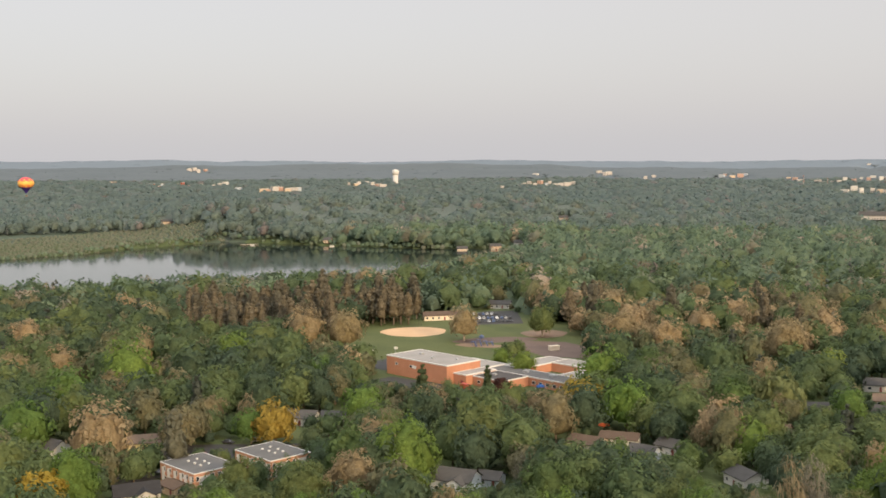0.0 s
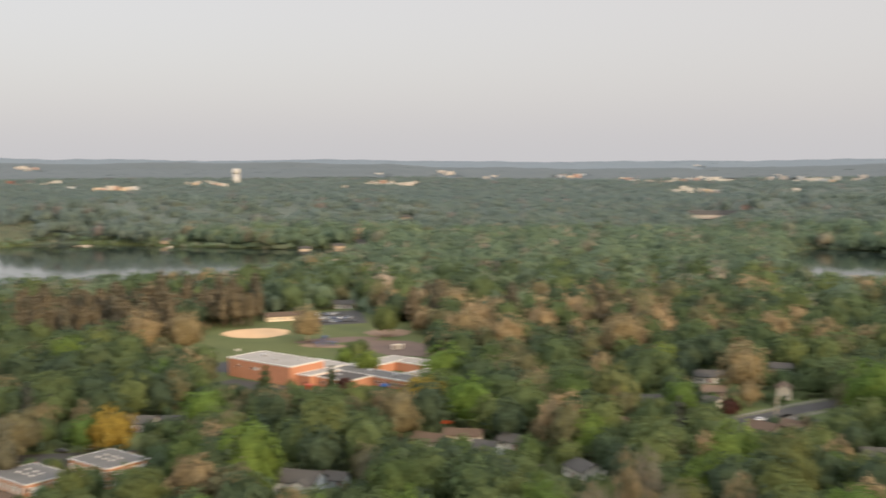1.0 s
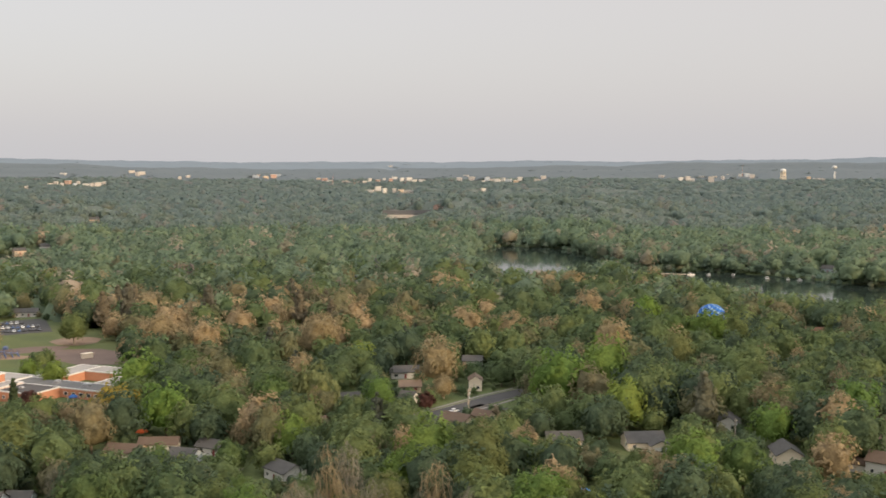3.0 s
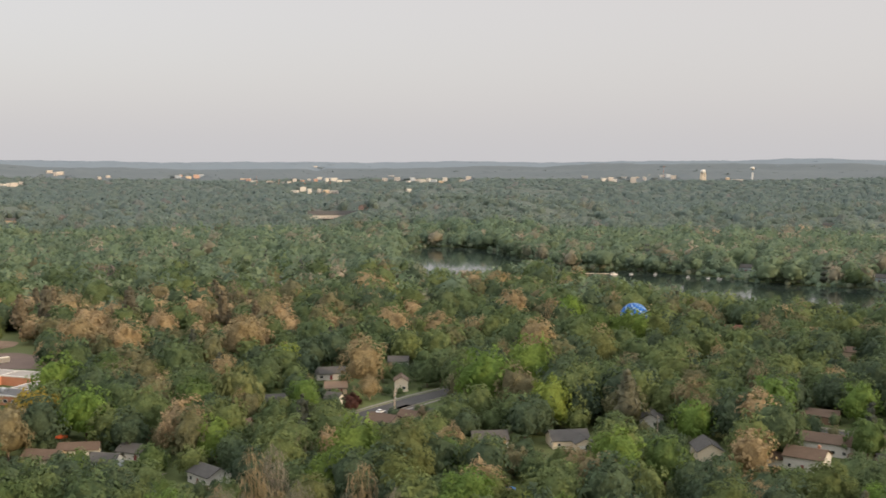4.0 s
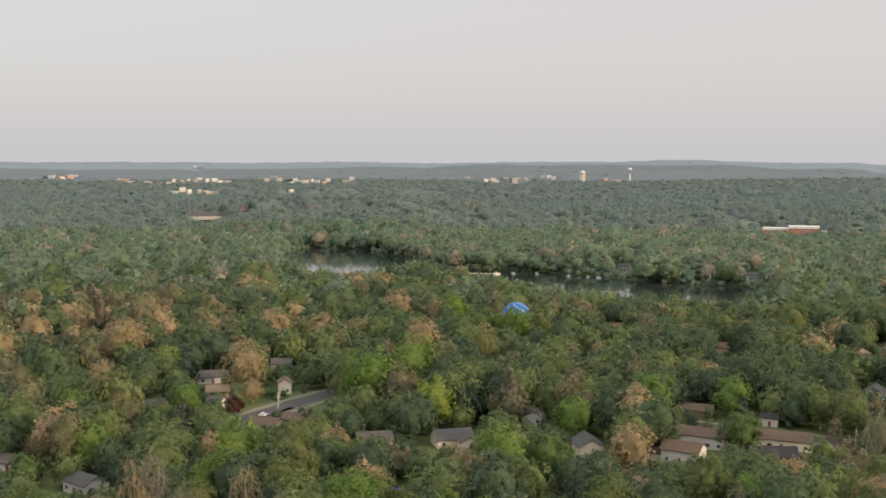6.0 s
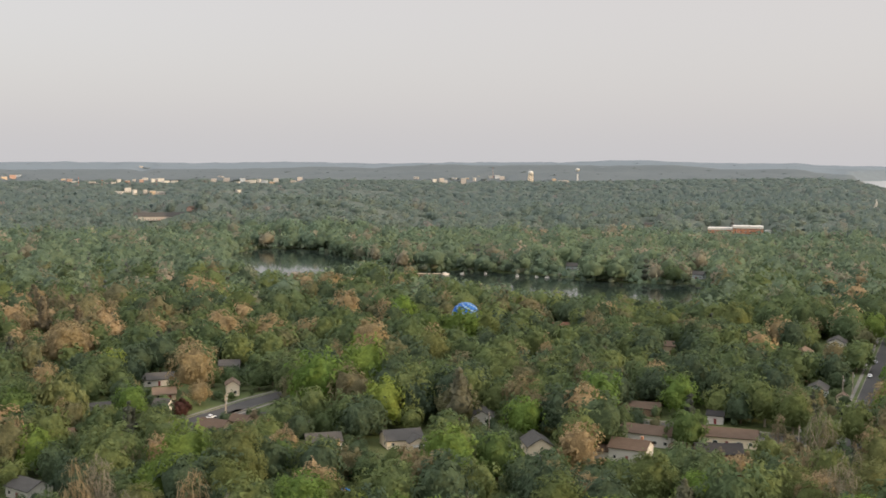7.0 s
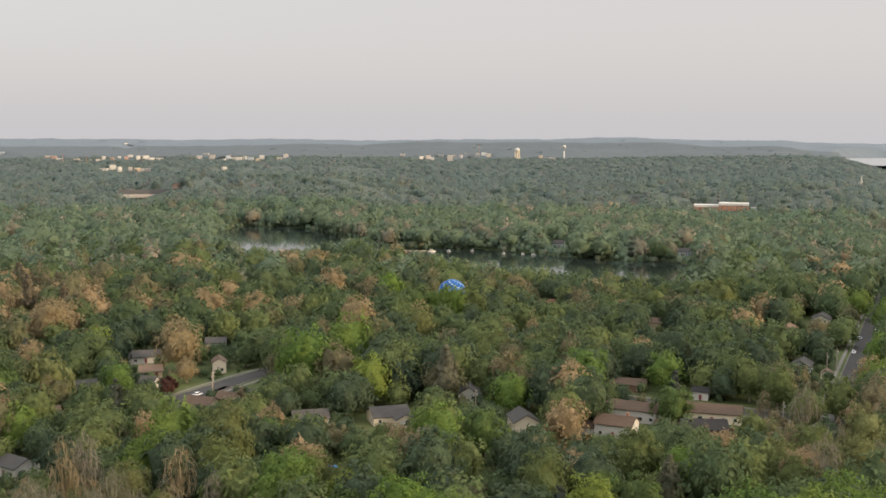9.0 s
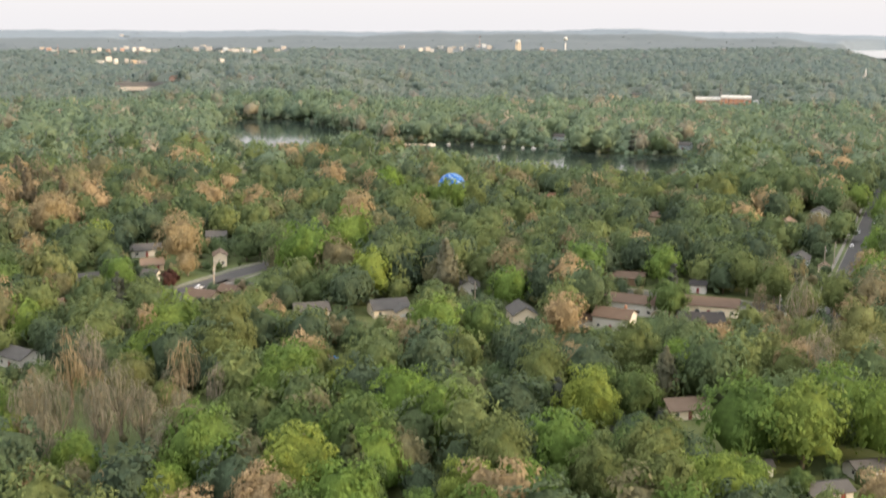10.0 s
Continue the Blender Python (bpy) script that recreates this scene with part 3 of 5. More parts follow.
    part("parapet", bm, trim, t, "pale parapet trim")


def school():
    t = thing("school", pose(1, 487, 0, 0, 0, -47), "low orange brick school with pale flat roofs", "school")
    for x0, x1, y0, y1, h, roof in ((-41, 0, 0, 21, 8.5, WHITE_ROOF), (0.02, 8, 4, 23, 4.9, WHITE_ROOF), (8.02, 27, 8, 24, 4.2, DARK_ROOF),
                                    (0, 49, 24.02, 36, 4.0, GREY_ROOF), (0, 12, 36.02, 68, 4.0, WHITE_ROOF), (12.02, 34, 56, 68, 4.2, WHITE_ROOF),
                                    (34, 49, 36.02, 52, 4.0, WHITE_ROOF), (-22, -0.02, 21.02, 38, 4.4, WHITE_ROOF)):
        flat_block(t, x0, x1, y0, y1, h, BRICK, roof)
    for x, y, s in ((-30, 12, 1.0), (-18, 8, 0.8), (-8, 14, 0.7), (14, 16, 0.9), (20, 30, 1.2), (36, 30, 1.4), (6, 50, 1.0)):
        h = 8.5 if x < 0 else 4.0
        b = bmesh.new()
        box(b, x - s, y - 0.8 * s, h + 0.1, x + s, y + 0.8 * s, h + 0.1 + 0.8 * s)
        box(b, x - 0.6 * s, y - 0.5 * s, h + 0.1 + 0.8 * s, x + 0.6 * s, y + 0.5 * s, h + 0.3 + 0.8 * s)
        part("roof_unit", b, METAL, t)
    for x in (-34, -24):
        window_on(t, x, -0.0, 4.8, 0, 1.3, 0.9)
    b = bmesh.new()
    box(b, -23, -0.1, 4.6, -20.4, 0.0, 6.0)
    part("sign", b, TRIM_WHITE, t, "round-edged pale wall sign")
    for x in (12, 16, 20, 24):
        window_on(t, x, 8, 1.2, 0, 1.2, 1.1)
    for x in (30, 34, 38, 42, 46):
        window_on(t, x, 24.02, 1.0, 0, 1.5, 1.2)
    part_at("door", DOOR, t, pose(5.5, 4, 0.02) @ Matrix.Diagonal((1.8, 1, 1.1, 1)))
    CLEAR.extend([(1 + u * .682 + v * .731, 487 - u * .731 + v * .682, 13) for u in range(-38, 50, 9) for v in range(2, 68, 11) if not (v < 20 and u > 30) and not (v > 42 and u < -25)])


def apartment(x, y):
    t = thing("apartment_building", pose(x, y, 0, 0, 0, -46.5), "two-storey brick apartment block with a flat grey roof", "apartment building", "apartment blocks")
    flat_block(t, -10, 10, -7.7, 7.7, 6.3, BROWN_BRICK, GREY_ROOF, lip=0.14)
    for x in (-8.3, -5.0, -1.2, 2.4, 5.0, 8.2):
        b = bmesh.new()
        box(b, x - 0.8, -7.77, 0.3 if abs(x) > 3 else 2.9, x + 0.8, -7.7, 5.2)
        part("panel", b, TRIM_WHITE, t, "white infill panel")
        for z in (0.9, 3.8):
            window_on(t, x + 1.15, -7.72, z, 0, 0.8, 1.3)
            window_on(t, x, 7.72, z, 180, 1.0, 1.2)
    for y in (-4.9, -2.8, 2.8, 4.9):
        b = bmesh.new()
        box(b, 10, y - 0.95, 0.3, 10.07, y + 0.95, 5.2)
        part("panel", b, TRIM_WHITE, t, "white infill panel")
        for z in (0.9, 3.8):
            window_on(t, 10.02, y + (1.6 if y in (-2.8, 4.9) else -1.6), z, 90, 0.8, 1.3)
            window_on(t, -10.02, y, z, -90, 1.0, 1.2)
    rng = random.Random(5)
    for i in range(6):
        b = bmesh.new()
        u, v = -3.5 + 3.4 * (i % 3) + rng.uniform(-0.4, 0.4), -1.8 + 3.6 * (i // 3) + rng.uniform(-0.4, 0.4)
        box(b, u - 0.28, v - 0.25, 6.38, u + 0.28, v + 0.25, 6.75)
        box(b, u - 0.36, v - 0.33, 6.75, u + 0.36, v + 0.33, 6.83)
        part("roof_vent", b, TRIM_WHITE, t)
    return t


school()
apt = apartment(-77, 341)
copy_thing(apt, pose(-56, 354.5, 0, 0, 0, -46.5))
CLEAR.extend([(-77, 341, 13), (-56, 354.5, 13), (-66, 346, 7)])
VIEWS.extend([(-77, 341, 9, 38), (-56, 354, 6, 26)])

house(214, 318, -18, 13, 10, 3.0, 2.5, "grey", "cream", "cream house with gabled garage and grey shingle roof", wing=(3.6, 6.4, 4.5), garage=True)
house(190, 331, -20, 12, 8, 2.8, 2.2, "grey", "white", "small white house with a weathered grey roof", view=25)
house(247, 284, 62, 12, 8.6, 3.4, 2.6, "grey", "cream", "cream gabled house with a light grey roof", view=50)
house(258, 328, 50, 10, 8, 3.0, 2.4, "grey", "white", "small white gabled house with grey roof", view=30)
house(266.5, 258.5, -63, 12.5, 9.5, 4.6, 2.3, "brown", "white", "split-level white house with brown roof and red door", annex=(7.5, 2.7), chimney=True, storeys=2, view=48)
house(287, 270.5, -62, 19, 9.5, 4.4, 2.0, "brown", "white", "long white house with a dark brown roof", view=0, storeys=2)
house(285, 256, 40, 4.5, 3.6, 2.2, 1.2, "brown", "white", "small white garden shed with brown roof", name="shed", view=0)
house(309, 253, -55, 20, 9, 3.6, 2.2, "brown", "cream", "long cream house with a brown shingle roof", view=30)
house(292, 243, -40, 15, 10, 2.6, 2.4, "dark", "brown", "low house with a charcoal shingle roof", view=25)
house(331, 277, -55, 6, 6, 3.4, 1.3, "dark", "white", "white house front with a bay window", view=35)
house(319, 303, -55, 13, 8, 3.0, 1.8, "brown", "brown", "brown brick house in the shade", view=20)
house(478, 345, 28, 11, 8, 3.0, 2.2, "tan", "tan", "tan house with a tan shingle roof", view=25)
house(514, 350, 30, 12, 9, 4.4, 2.4, "grey", "white", "white two-storey house with grey roof", view=25)
house(407, 286, 28, 11, 8, 3.0, 2.2, "grey", "bluegrey", "blue-grey house with grey roof", view=25)
house(403, 271, 28, 5, 4, 2.4, 1.3, "tan", "cream", "small cream garden shed", name="shed", view=25)
house(434, 478, -45, 10, 8, 3.2, 2.2, "red", "red", "red house with a red-brown roof", view=22)
house(430, 393, -45, 7, 7, 4.4, 2.0, "brown", "tan", "tan gabled house catching the sun", view=22)
house(219, 186, -25, 11, 8, 2.7, 2.0, "tan", "cream", "cream house with a tan hipped roof", view=30)
house(202.5, 149, -30, 5, 4, 2.3, 1.0, "grey", "white", "small white garden shed with grey roof", name="shed", view=20)
house(203, 132, -22, 10, 6, 2.4, 1.2, "grey", "white", "white garage with a pale grey roof", name="garage", view=20)
house(222, 134, -22, 9, 6, 2.4, 1.2, "grey", "white", "white garage with a pale grey roof", name="garage", view=20)
house(49, 376, -35, 12, 8, 2.7, 2.0, "brown", "cream", "low cream house with a brown roof", view=32)
house(61, 382, -20, 13, 8, 2.7, 1.6, "brown", "white", "low white house with a brown roof", view=32)
house(66, 363, -40, 9, 7, 2.6, 2.0, "grey", "bluegrey", "small house with a grey shingle roof", view=32)
house(77, 370, -50, 10, 7, 2.7, 2.0, "grey", "white", "small white house with grey roof", view=30)
house(91, 331, -72, 11, 8.5, 3.4, 2.0, "grey", "white", "white house with a grey shingle roof", view=45)
house(119, 391, -30, 8, 7, 2.6, 1.8, "brown", "brown", "small brown house under trees", view=25)
house(143, 422, -10, 8, 7, 2.7, 2.2, "grey", "bluegrey", "grey house behind trees", view=20)
house(202, 428, 66, 8, 5.5, 4.6, 1.8, "tan", "cream", "pale cream two-storey house end", view=40, storeys=2)
house(220, 469, -30, 9, 7, 4.6, 2.0, "grey", "white", "white house among trees", view=28, storeys=2)
house(175, 436, -20, 9, 8, 2.7, 2.0, "tan", "tan", "low tan house with a tan roof", view=30)
house(166, 415, -50, 6, 6, 2.8, 2.0, "grey", "white", "small white house beside a driveway", view=28)
house(184, 465, -15, 13, 8, 3.0, 2.2, "grey", "white", "white house with a dark grey roof", view=32)
house(168, 371, -60, 11, 9, 2.8, 2.2, "brown", "tan", "house with a brown shingle roof", view=30)
house(180, 374, -60, 7, 6, 2.6, 1.8, "brown", "tan", "garage with a brown roof", name="garage", view=30)
house(-136, 376, -35, 14, 9, 3.2, 2.8, "grey", "white", "pale house with grey gabled roof", wing=(-3, 6, 3), view=35)
house(-105, 384, 10, 12, 8, 2.9, 2.0, "tan", "yellow", "pale yellow house with a tan roof", view=38)
house(-92, 324, 22, 13, 9, 2.8, 2.4, "dark", "white", "white-trimmed house with a charcoal roof", wing=(2, 6, 2), view=45)
house(-82, 331, -46, 9, 6, 2.5, 1.0, "brown", "tan", "low tan garage beside the apartments", name="garage", view=25)
house(-54, 418, -15, 11, 8, 3.0, 2.2, "grey", "white", "white house with a grey roof", view=28)
house(-42, 420, -15, 10, 7, 2.6, 1.6, "grey", "white", "white garage wing with a pale roof", name="garage", view=28)
house(-98, 506, -20, 12, 8, 3.0, 2.4, "grey", "bluegrey", "grey house among trees", view=0)
house(-69, 505, -20, 12, 8, 3.0, 2.4, "grey", "bluegrey", "grey house among trees", view=0)
house(3, 330, -25, 13, 9, 4.2, 2.6, "grey", "bluegrey", "grey house with white-trimmed gables", wing=(2.5, 5, 2.5), view=42, storeys=2)
house(14, 335, -25, 7, 6, 2.6, 1.8, "grey", "bluegrey", "grey garage beside the house", name="garage", view=30)
house(-2, 690, 10, 22, 9, 3.0, 2.0, "brown", "cream", "long low building with a brown roof beside the car park", view=30)
house(38, 740, -10, 14, 9, 3.0, 2.0, "grey", "white", "white house beyond the car park", view=30)


# ---- cars, poles and small things ----
def paint(name, c, rough=0.35):
    return surface(name, c, tuple(min(1, v * 1.12) for v in c), 0.6, rough, bump=0.0)


CAR_PAINT = [paint("white_car_paint", (0.7, 0.7, 0.7)), paint("black_car_paint", (0.03, 0.03, 0.035)), paint("silver_car_paint", (0.4, 0.41, 0.42)),
             paint("blue_car_paint", (0.05, 0.09, 0.2)), paint("dark_red_car_paint", (0.25, 0.03, 0.03))]
CAR_WORD = ["white", "black", "silver-grey", "dark blue", "dark red"]
WHEEL = bmesh.new()
bmesh.ops.create_cone(WHEEL, cap_ends=True, segments=12, radius1=0.33, radius2=0.33, depth=0.22, matrix=pose(0, 0, 0, 90, 0, 0))
WHEEL = mesh_of("wheel", WHEEL, TYRE)
CARS = {}


def car(x, y, turn, colour, where="on the asphalt", group=""):
    label = CAR_WORD[colour] + " car parked " + where
    if colour in CARS:
        return tagged(copy_thing(CARS[colour], pose(x, y, 0.1, 0, 0, turn)), label, group=group)
    t = thing("car", pose(x, y, 0.1, 0, 0, turn), label, "car", group)
    def shell(pts, w0, w1):
        bm = bmesh.new()
        ring = []
        for s in (-1, 1):
            ring.append([bm.verts.new((px_, s * (w0 if z < 0.75 else w1 if z > 1.0 else (w0 + w1) / 2), z)) for px_, z in pts])
        bm.faces.new(ring[0])
        bm.faces.new(ring[1][::-1])
        for i in range(len(pts)):
            j = (i + 1) % len(pts)
            bm.faces.new((ring[0][i], ring[1][i], ring[1][j], ring[0][j]))
        bmesh.ops.recalc_face_normals(bm, faces=bm.faces)
        bmesh.ops.bevel(bm, geom=bm.edges[:], offset=0.06, segments=1, affect="EDGES")
        return bm
    part("body", shell([(-2.2, 0.3), (2.2, 0.3), (2.25, 0.62), (1.2, 0.86), (-2.0, 0.95), (-2.25, 0.7)], 0.88, 0.84), CAR_PAINT[colour], t)
    part("glazing", shell([(-1.75, 0.86), (1.15, 0.84), (0.45, 1.32), (-1.3, 1.34)], 0.8, 0.66), GLASS_M, t)
    part("roof", shell([(-1.28, 1.32), (0.44, 1.30), (0.35, 1.42), (-1.15, 1.44)], 0.66, 0.64), CAR_PAINT[colour], t)
    for wx in (-1.35, 1.35):
        for wy in (-0.82, 0.82):
            part_at("wheel", WHEEL, t, pose(wx, wy, 0.33))
    CARS[colour] = t
    return t


car(176, 392, 28, 0, "on the street")
car(156, 394, 15, 2, "on the drive")
car(172, 424, 20, 0, "beside the tan house")
car(317, 232, -60, 2, "under the trees")
car(313, 235, -60, 1, "under the trees")
car(303, 262, -55, 1, "beside the house")
for i, (x, y, a, c) in enumerate(((-77, 389, -20, 1), (-67, 391, 30, 2), (-47, 391, 10, 2), (-97, 354, -40, 1), (-93, 352, -40, 1), (-90, 376, 10, 1), (-99, 362, 60, 1), (-84, 374, 10, 4))):
    car(x, y, a, c, "by the apartments", "apartment cars")
for k in range(24):
    rng = random.Random(k)
    car(19.5 + 2.75 * (k % 9) + rng.uniform(-0.2, 0.2), (676, 690, 708)[k // 9], 90 + rng.uniform(-4, 4) + (180 if rng.random() < 0.4 else 0), (1, 1, 3, 0, 1, 2, 1, 2, 1)[rng.randrange(9)], "in the car park", "car park cars")
for k, (d, s, c) in enumerate(((80, -3, 0), (120, -3, 2), (146, 3.2, 0))):
    u = Vector((131, 73)).normalized()
    car(392 + u.x * d + u.y * s, 254 + u.y * d - u.x * s, 29, c, "at the kerb of the straight street", "street cars")


def utility_pole(x, y, h, turn, arm=True):
    t = thing("utility_pole", pose(x, y, 0, 0, 0, turn), "weathered wooden utility pole with a crossarm beside the houses", "utility pole", "utility poles")
    b = bmesh.new()
    tube(b, (0, 0, 0), (0, 0, h), 0.24, 0.17, 8)
    part("pole", b, WOOD_POLE, t)
    if arm:
        b = bmesh.new()
        box(b, -1.2, -0.25, h - 0.9, 1.2, -0.12, h - 0.75)
        part("crossarm", b, WOOD_POLE, t)
        b = bmesh.new()
        bmesh.ops.create_cone(b, cap_ends=True, segments=10, radius1=0.26, radius2=0.26, depth=0.9, matrix=pose(0, -0.45, h - 1.9))
        part("transformer", b, METAL, t)
    CLEAR.append((x, y, 2.5))
    VIEWS.append((x, y, 1.5, 25))


for x, y, h in ((182, 392, 7.5), (184, 396, 8), (246, 309, 9), (288, 255, 8.5), (412, 277, 9), (419, 277, 10), (322, 233, 9)):
    utility_pole(x, y, h, 30)

t = thing("dumpster", pose(9, 479, 0.04, 0, 0, -47), "bright red metal dumpster beside the school wall", "dumpster")
b = bmesh.new()
lo, hi = [b.verts.new((sx * 2.0, sy * 0.9, 0.15)) for sx, sy in ((-1, -1), (1, -1), (1, 1), (-1, 1))], [b.verts.new((sx * 2.5, sy * 1.15, 2.0)) for sx, sy in ((-1, -1), (1, -1), (1, 1), (-1, 1))]
b.faces.new(lo[::-1]); b.faces.new(hi)
for i in range(4):
    b.faces.new((lo[i], lo[(i + 1) % 4], hi[(i + 1) % 4], hi[i]))
part("bin", b, paint("red_dumpster_paint", (0.62, 0.09, 0.04), 0.6), t)
b = bmesh.new()
box(b, -2.55, -1.2, 2.0, 2.55, 1.2, 2.12)
part("lid", b, paint("dark_red_lid", (0.4, 0.05, 0.03), 0.6), t)

t = thing("canopy_tent", pose(41, 470, 0, 0, 0, -47), "dark blue pop-up canopy by the school entrance", "canopy")
b = bmesh.new()
lathe(b, [(2.6, 2.3), (2.5, 2.55), (0.1, 3.6)], 4)
part("canopy", b, paint("blue_canvas", (0.03, 0.08, 0.22), 0.9), t)
for sx in (-1, 1):
    for sy in (-1, 1):
        b = bmesh.new()
        tube(b, (sx * 1.6, sy * 1.6, 0), (sx * 1.6, sy * 1.6, 2.4), 0.05, 0.05, 6)
        part("leg", b, METAL, t)

PLAY_BLUE = paint("dark_blue_play_plastic", (0.04, 0.06, 0.13), 0.5)
t = thing("play_structure", pose(20, 592, 0.1, 0, 0, 20), "dark blue playground climbing frame with slides", "playground equipment")
for cx, h in ((-4.5, 2.2), (-1.5, 3.0), (2.0, 2.0), (5.2, 1.4)):
    b = bmesh.new()
    box(b, cx - 1.2, -1.2, h - 0.12, cx + 1.2, 1.2, h)
    part("platform", b, PLAY_BLUE, t)
    for sx in (-1.15, 1.15):
        for sy in (-1.15, 1.15):
            b = bmesh.new()
            tube(b, (cx + sx, sy, 0), (cx + sx, sy, h + 1.6), 0.07, 0.07, 6)
            part("post", b, PLAY_BLUE, t)
    if h > 2.1:
        b = bmesh.new()
        lathe(b, [(1.9, h + 1.6), (1.75, h + 1.75), (0.1, h + 2.7)], 4)
        part("roof", b, PLAY_BLUE, t)
    b = bmesh.new()
    for k in range(5):
        tube(b, (cx, -1.2 - 0.6 * k, h * (1 - k / 5)), (cx, -1.8 - 0.6 * k, h * (1 - (k + 1) / 5)), 0.35, 0.35, 6)
    part("slide", b, PLAY_BLUE, t)

t = thing("storage_box", pose(57, 573, 0.1, 0, 0, 20), "pale storage box standing on the school yard", "storage box")
b = bmesh.new()
box(b, -2.6, -1.3, 0, 2.6, 1.3, 2.2)
box(b, -2.8, -1.5, 2.2, 2.8, 1.5, 2.4)
part("body", b, WALL["cream"], t)

for x, y in ((-37, 560), (-25, 566)):
    t = thing("basketball_hoop", pose(x, y, 0.07, 0, 0, 160), "basketball hoop with a pale backboard at the yard's edge", "basketball hoop", "basketball hoops")
    b = bmesh.new()
    tube(b, (0, 0, 0), (0, 0, 3.2), 0.09, 0.08, 6)
    part("pole", b, METAL, t)
    b = bmesh.new()
    box(b, -0.95, -0.6, 2.7, 0.95, -0.52, 3.9)
    part("backboard", b, TRIM_WHITE, t)
t = thing("backstop", pose(-20, 661, 0, 0, 0, 5), "wire baseball backstop behind the sand infield", "backstop")
for k in range(7):
    b = bmesh.new()
    a = radians(20 + 23.3 * k)
    tube(b, (7 * math.cos(a), 5 * math.sin(a), 0), (7 * math.cos(a), 5 * math.sin(a), 4.5), 0.06, 0.06, 6)
    part("post", b, DARK_ROOF, t)


# ---- balloons ----
def balloon(x, y, z, size, label, mats, pick, skirt, squat=1.0):
    t = thing("hot_air_balloon", pose(x, y, z) @ Matrix.Diagonal((1, 1, squat, 1)), label, "hot air balloon")
    b = bmesh.new()
    R = size / 2
    prof = []
    n = 16
    for i in range(n + 1):
        k = i / n
        a = -1.02 + k * (math.pi / 2 + 1.0)
        prof.append((max(R * math.cos(a), 0.25), R * math.sin(a) * 0.98))
    prof = [(R * 0.16, -R * 1.42), (R * 0.30, -R * 1.16)] + prof
    lathe(b, prof, 24, pick)
    part("envelope", b, mats, t)
    b = bmesh.new()
    lathe(b, [(R * 0.15, -R * 1.62), (R * 0.16, -R * 1.43)], 16)
    part("skirt", b, skirt, t)
    b = bmesh.new()
    box(b, -0.75, -0.75, -R * 1.9 - 1.1, 0.75, 0.75, -R * 1.9)
    part("basket", b, surface("wicker", (0.18, 0.1, 0.05), (0.26, 0.15, 0.08), 2.0), t)
    for sx in (-0.65, 0.65):
        for sy in (-0.65, 0.65):
            b = bmesh.new()
            tube(b, (sx, sy, -R * 1.9), (sx * 1.5, sy * 1.5, -R * 1.6), 0.03, 0.03, 5)
            part("cable", b, METAL, t)
    return t


BLUES = [paint("deep_blue_nylon", (0.014, 0.055, 0.19), 0.7), paint("bright_blue_nylon", (0.025, 0.12, 0.36), 0.7), paint("pale_blue_nylon", (0.17, 0.27, 0.40), 0.7)]
balloon(610 * math.sin(radians(37.25)), 610 * math.cos(radians(37.25)), 13.4, 15.6, "blue and pale-blue checkered hot air balloon low between the trees", BLUES,
        lambda k, i: (2 if (k + i) % 4 == 0 else 0 if (k + i) % 2 else 1), BLUES[0])
CLEAR.append((369.2, 485.6, 6.5))
HOT = [paint("dark_violet_nylon", (0.04, 0.02, 0.18), 0.6), paint("orange_nylon", (0.62, 0.16, 0.04), 0.6), paint("yellow_nylon", (0.66, 0.38, 0.07), 0.6), paint("red_nylon", (0.48, 0.05, 0.06), 0.6)]
balloon(1000 * math.sin(radians(-20.45)), 1000 * math.cos(radians(-20.45)), 83.6, 13.2, "orange, yellow and red hot air balloon with violet base", HOT,
        lambda k, i: 0 if k < 4 else 3 if k > 12 or (k > 10 and i % 3) else 2 if (k // 2 + i) % 3 == 0 or 7 <= k <= 9 else 1, HOT[0], 0.8)


# ---- distant town ----
def water_tower(az, r, h, col, tank, label, stem_flare=1.2, round_tank=False):
    x, y = r * math.sin(radians(az)), r * math.cos(radians(az))
    t = thing("water_tower", pose(x, y, float(ground_z(x, y)) - 0.5), label, "water tower", "water towers")
    b = bmesh.new()
    lathe(b, [(col * stem_flare, 0), (col, h * 0.08), (col, h * 0.68)], 24)
    part("column", b, WALL["white"], t)
    b = bmesh.new()
    if round_tank:
        lathe(b, [(max(0.2, tank * math.cos(a)), h - tank * 0.8 + tank * 0.8 * math.sin(a)) for a in np.linspace(-1.25, 1.57, 10)], 24)
    else:
        lathe(b, [(col * 0.98, h * 0.66), (tank, h * 0.74), (tank * 1.02, h * 0.86), (tank * 0.9, h * 0.93), (tank * 0.5, h * 0.985), (0.4, h)], 24)
    part("tank", b, WALL["white"], t)


def legged_tower(az, r, h, tank, label):
    x, y = r * math.sin(radians(az)), r * math.cos(radians(az))
    t = thing("water_tower", pose(x, y, float(ground_z(x, y)) - 0.5), label, "water tower", "water towers")
    mid_z = h - tank * 0.85
    b = bmesh.new()
    lathe(b, [(max(0.2, tank * math.cos(a)), mid_z + tank * 0.85 * math.sin(a)) for a in np.linspace(-1.45, 1.57, 12)], 24)
    part("tank", b, WALL["white"], t)
    b = bmesh.new()
    tube(b, (0, 0, 0), (0, 0, mid_z - tank * 0.6), 2.0, 2.0, 12)
    part("riser", b, WALL["cream"], t)
    for k in range(8):
        a = 0.785 * k
        b = bmesh.new()
        tube(b, (tank * 1.05 * math.cos(a), tank * 1.05 * math.sin(a), 0), (tank * 0.9 * math.cos(a), tank * 0.9 * math.sin(a), mid_z), 0.7, 0.6, 8)
        part("leg", b, WALL["cream"], t)


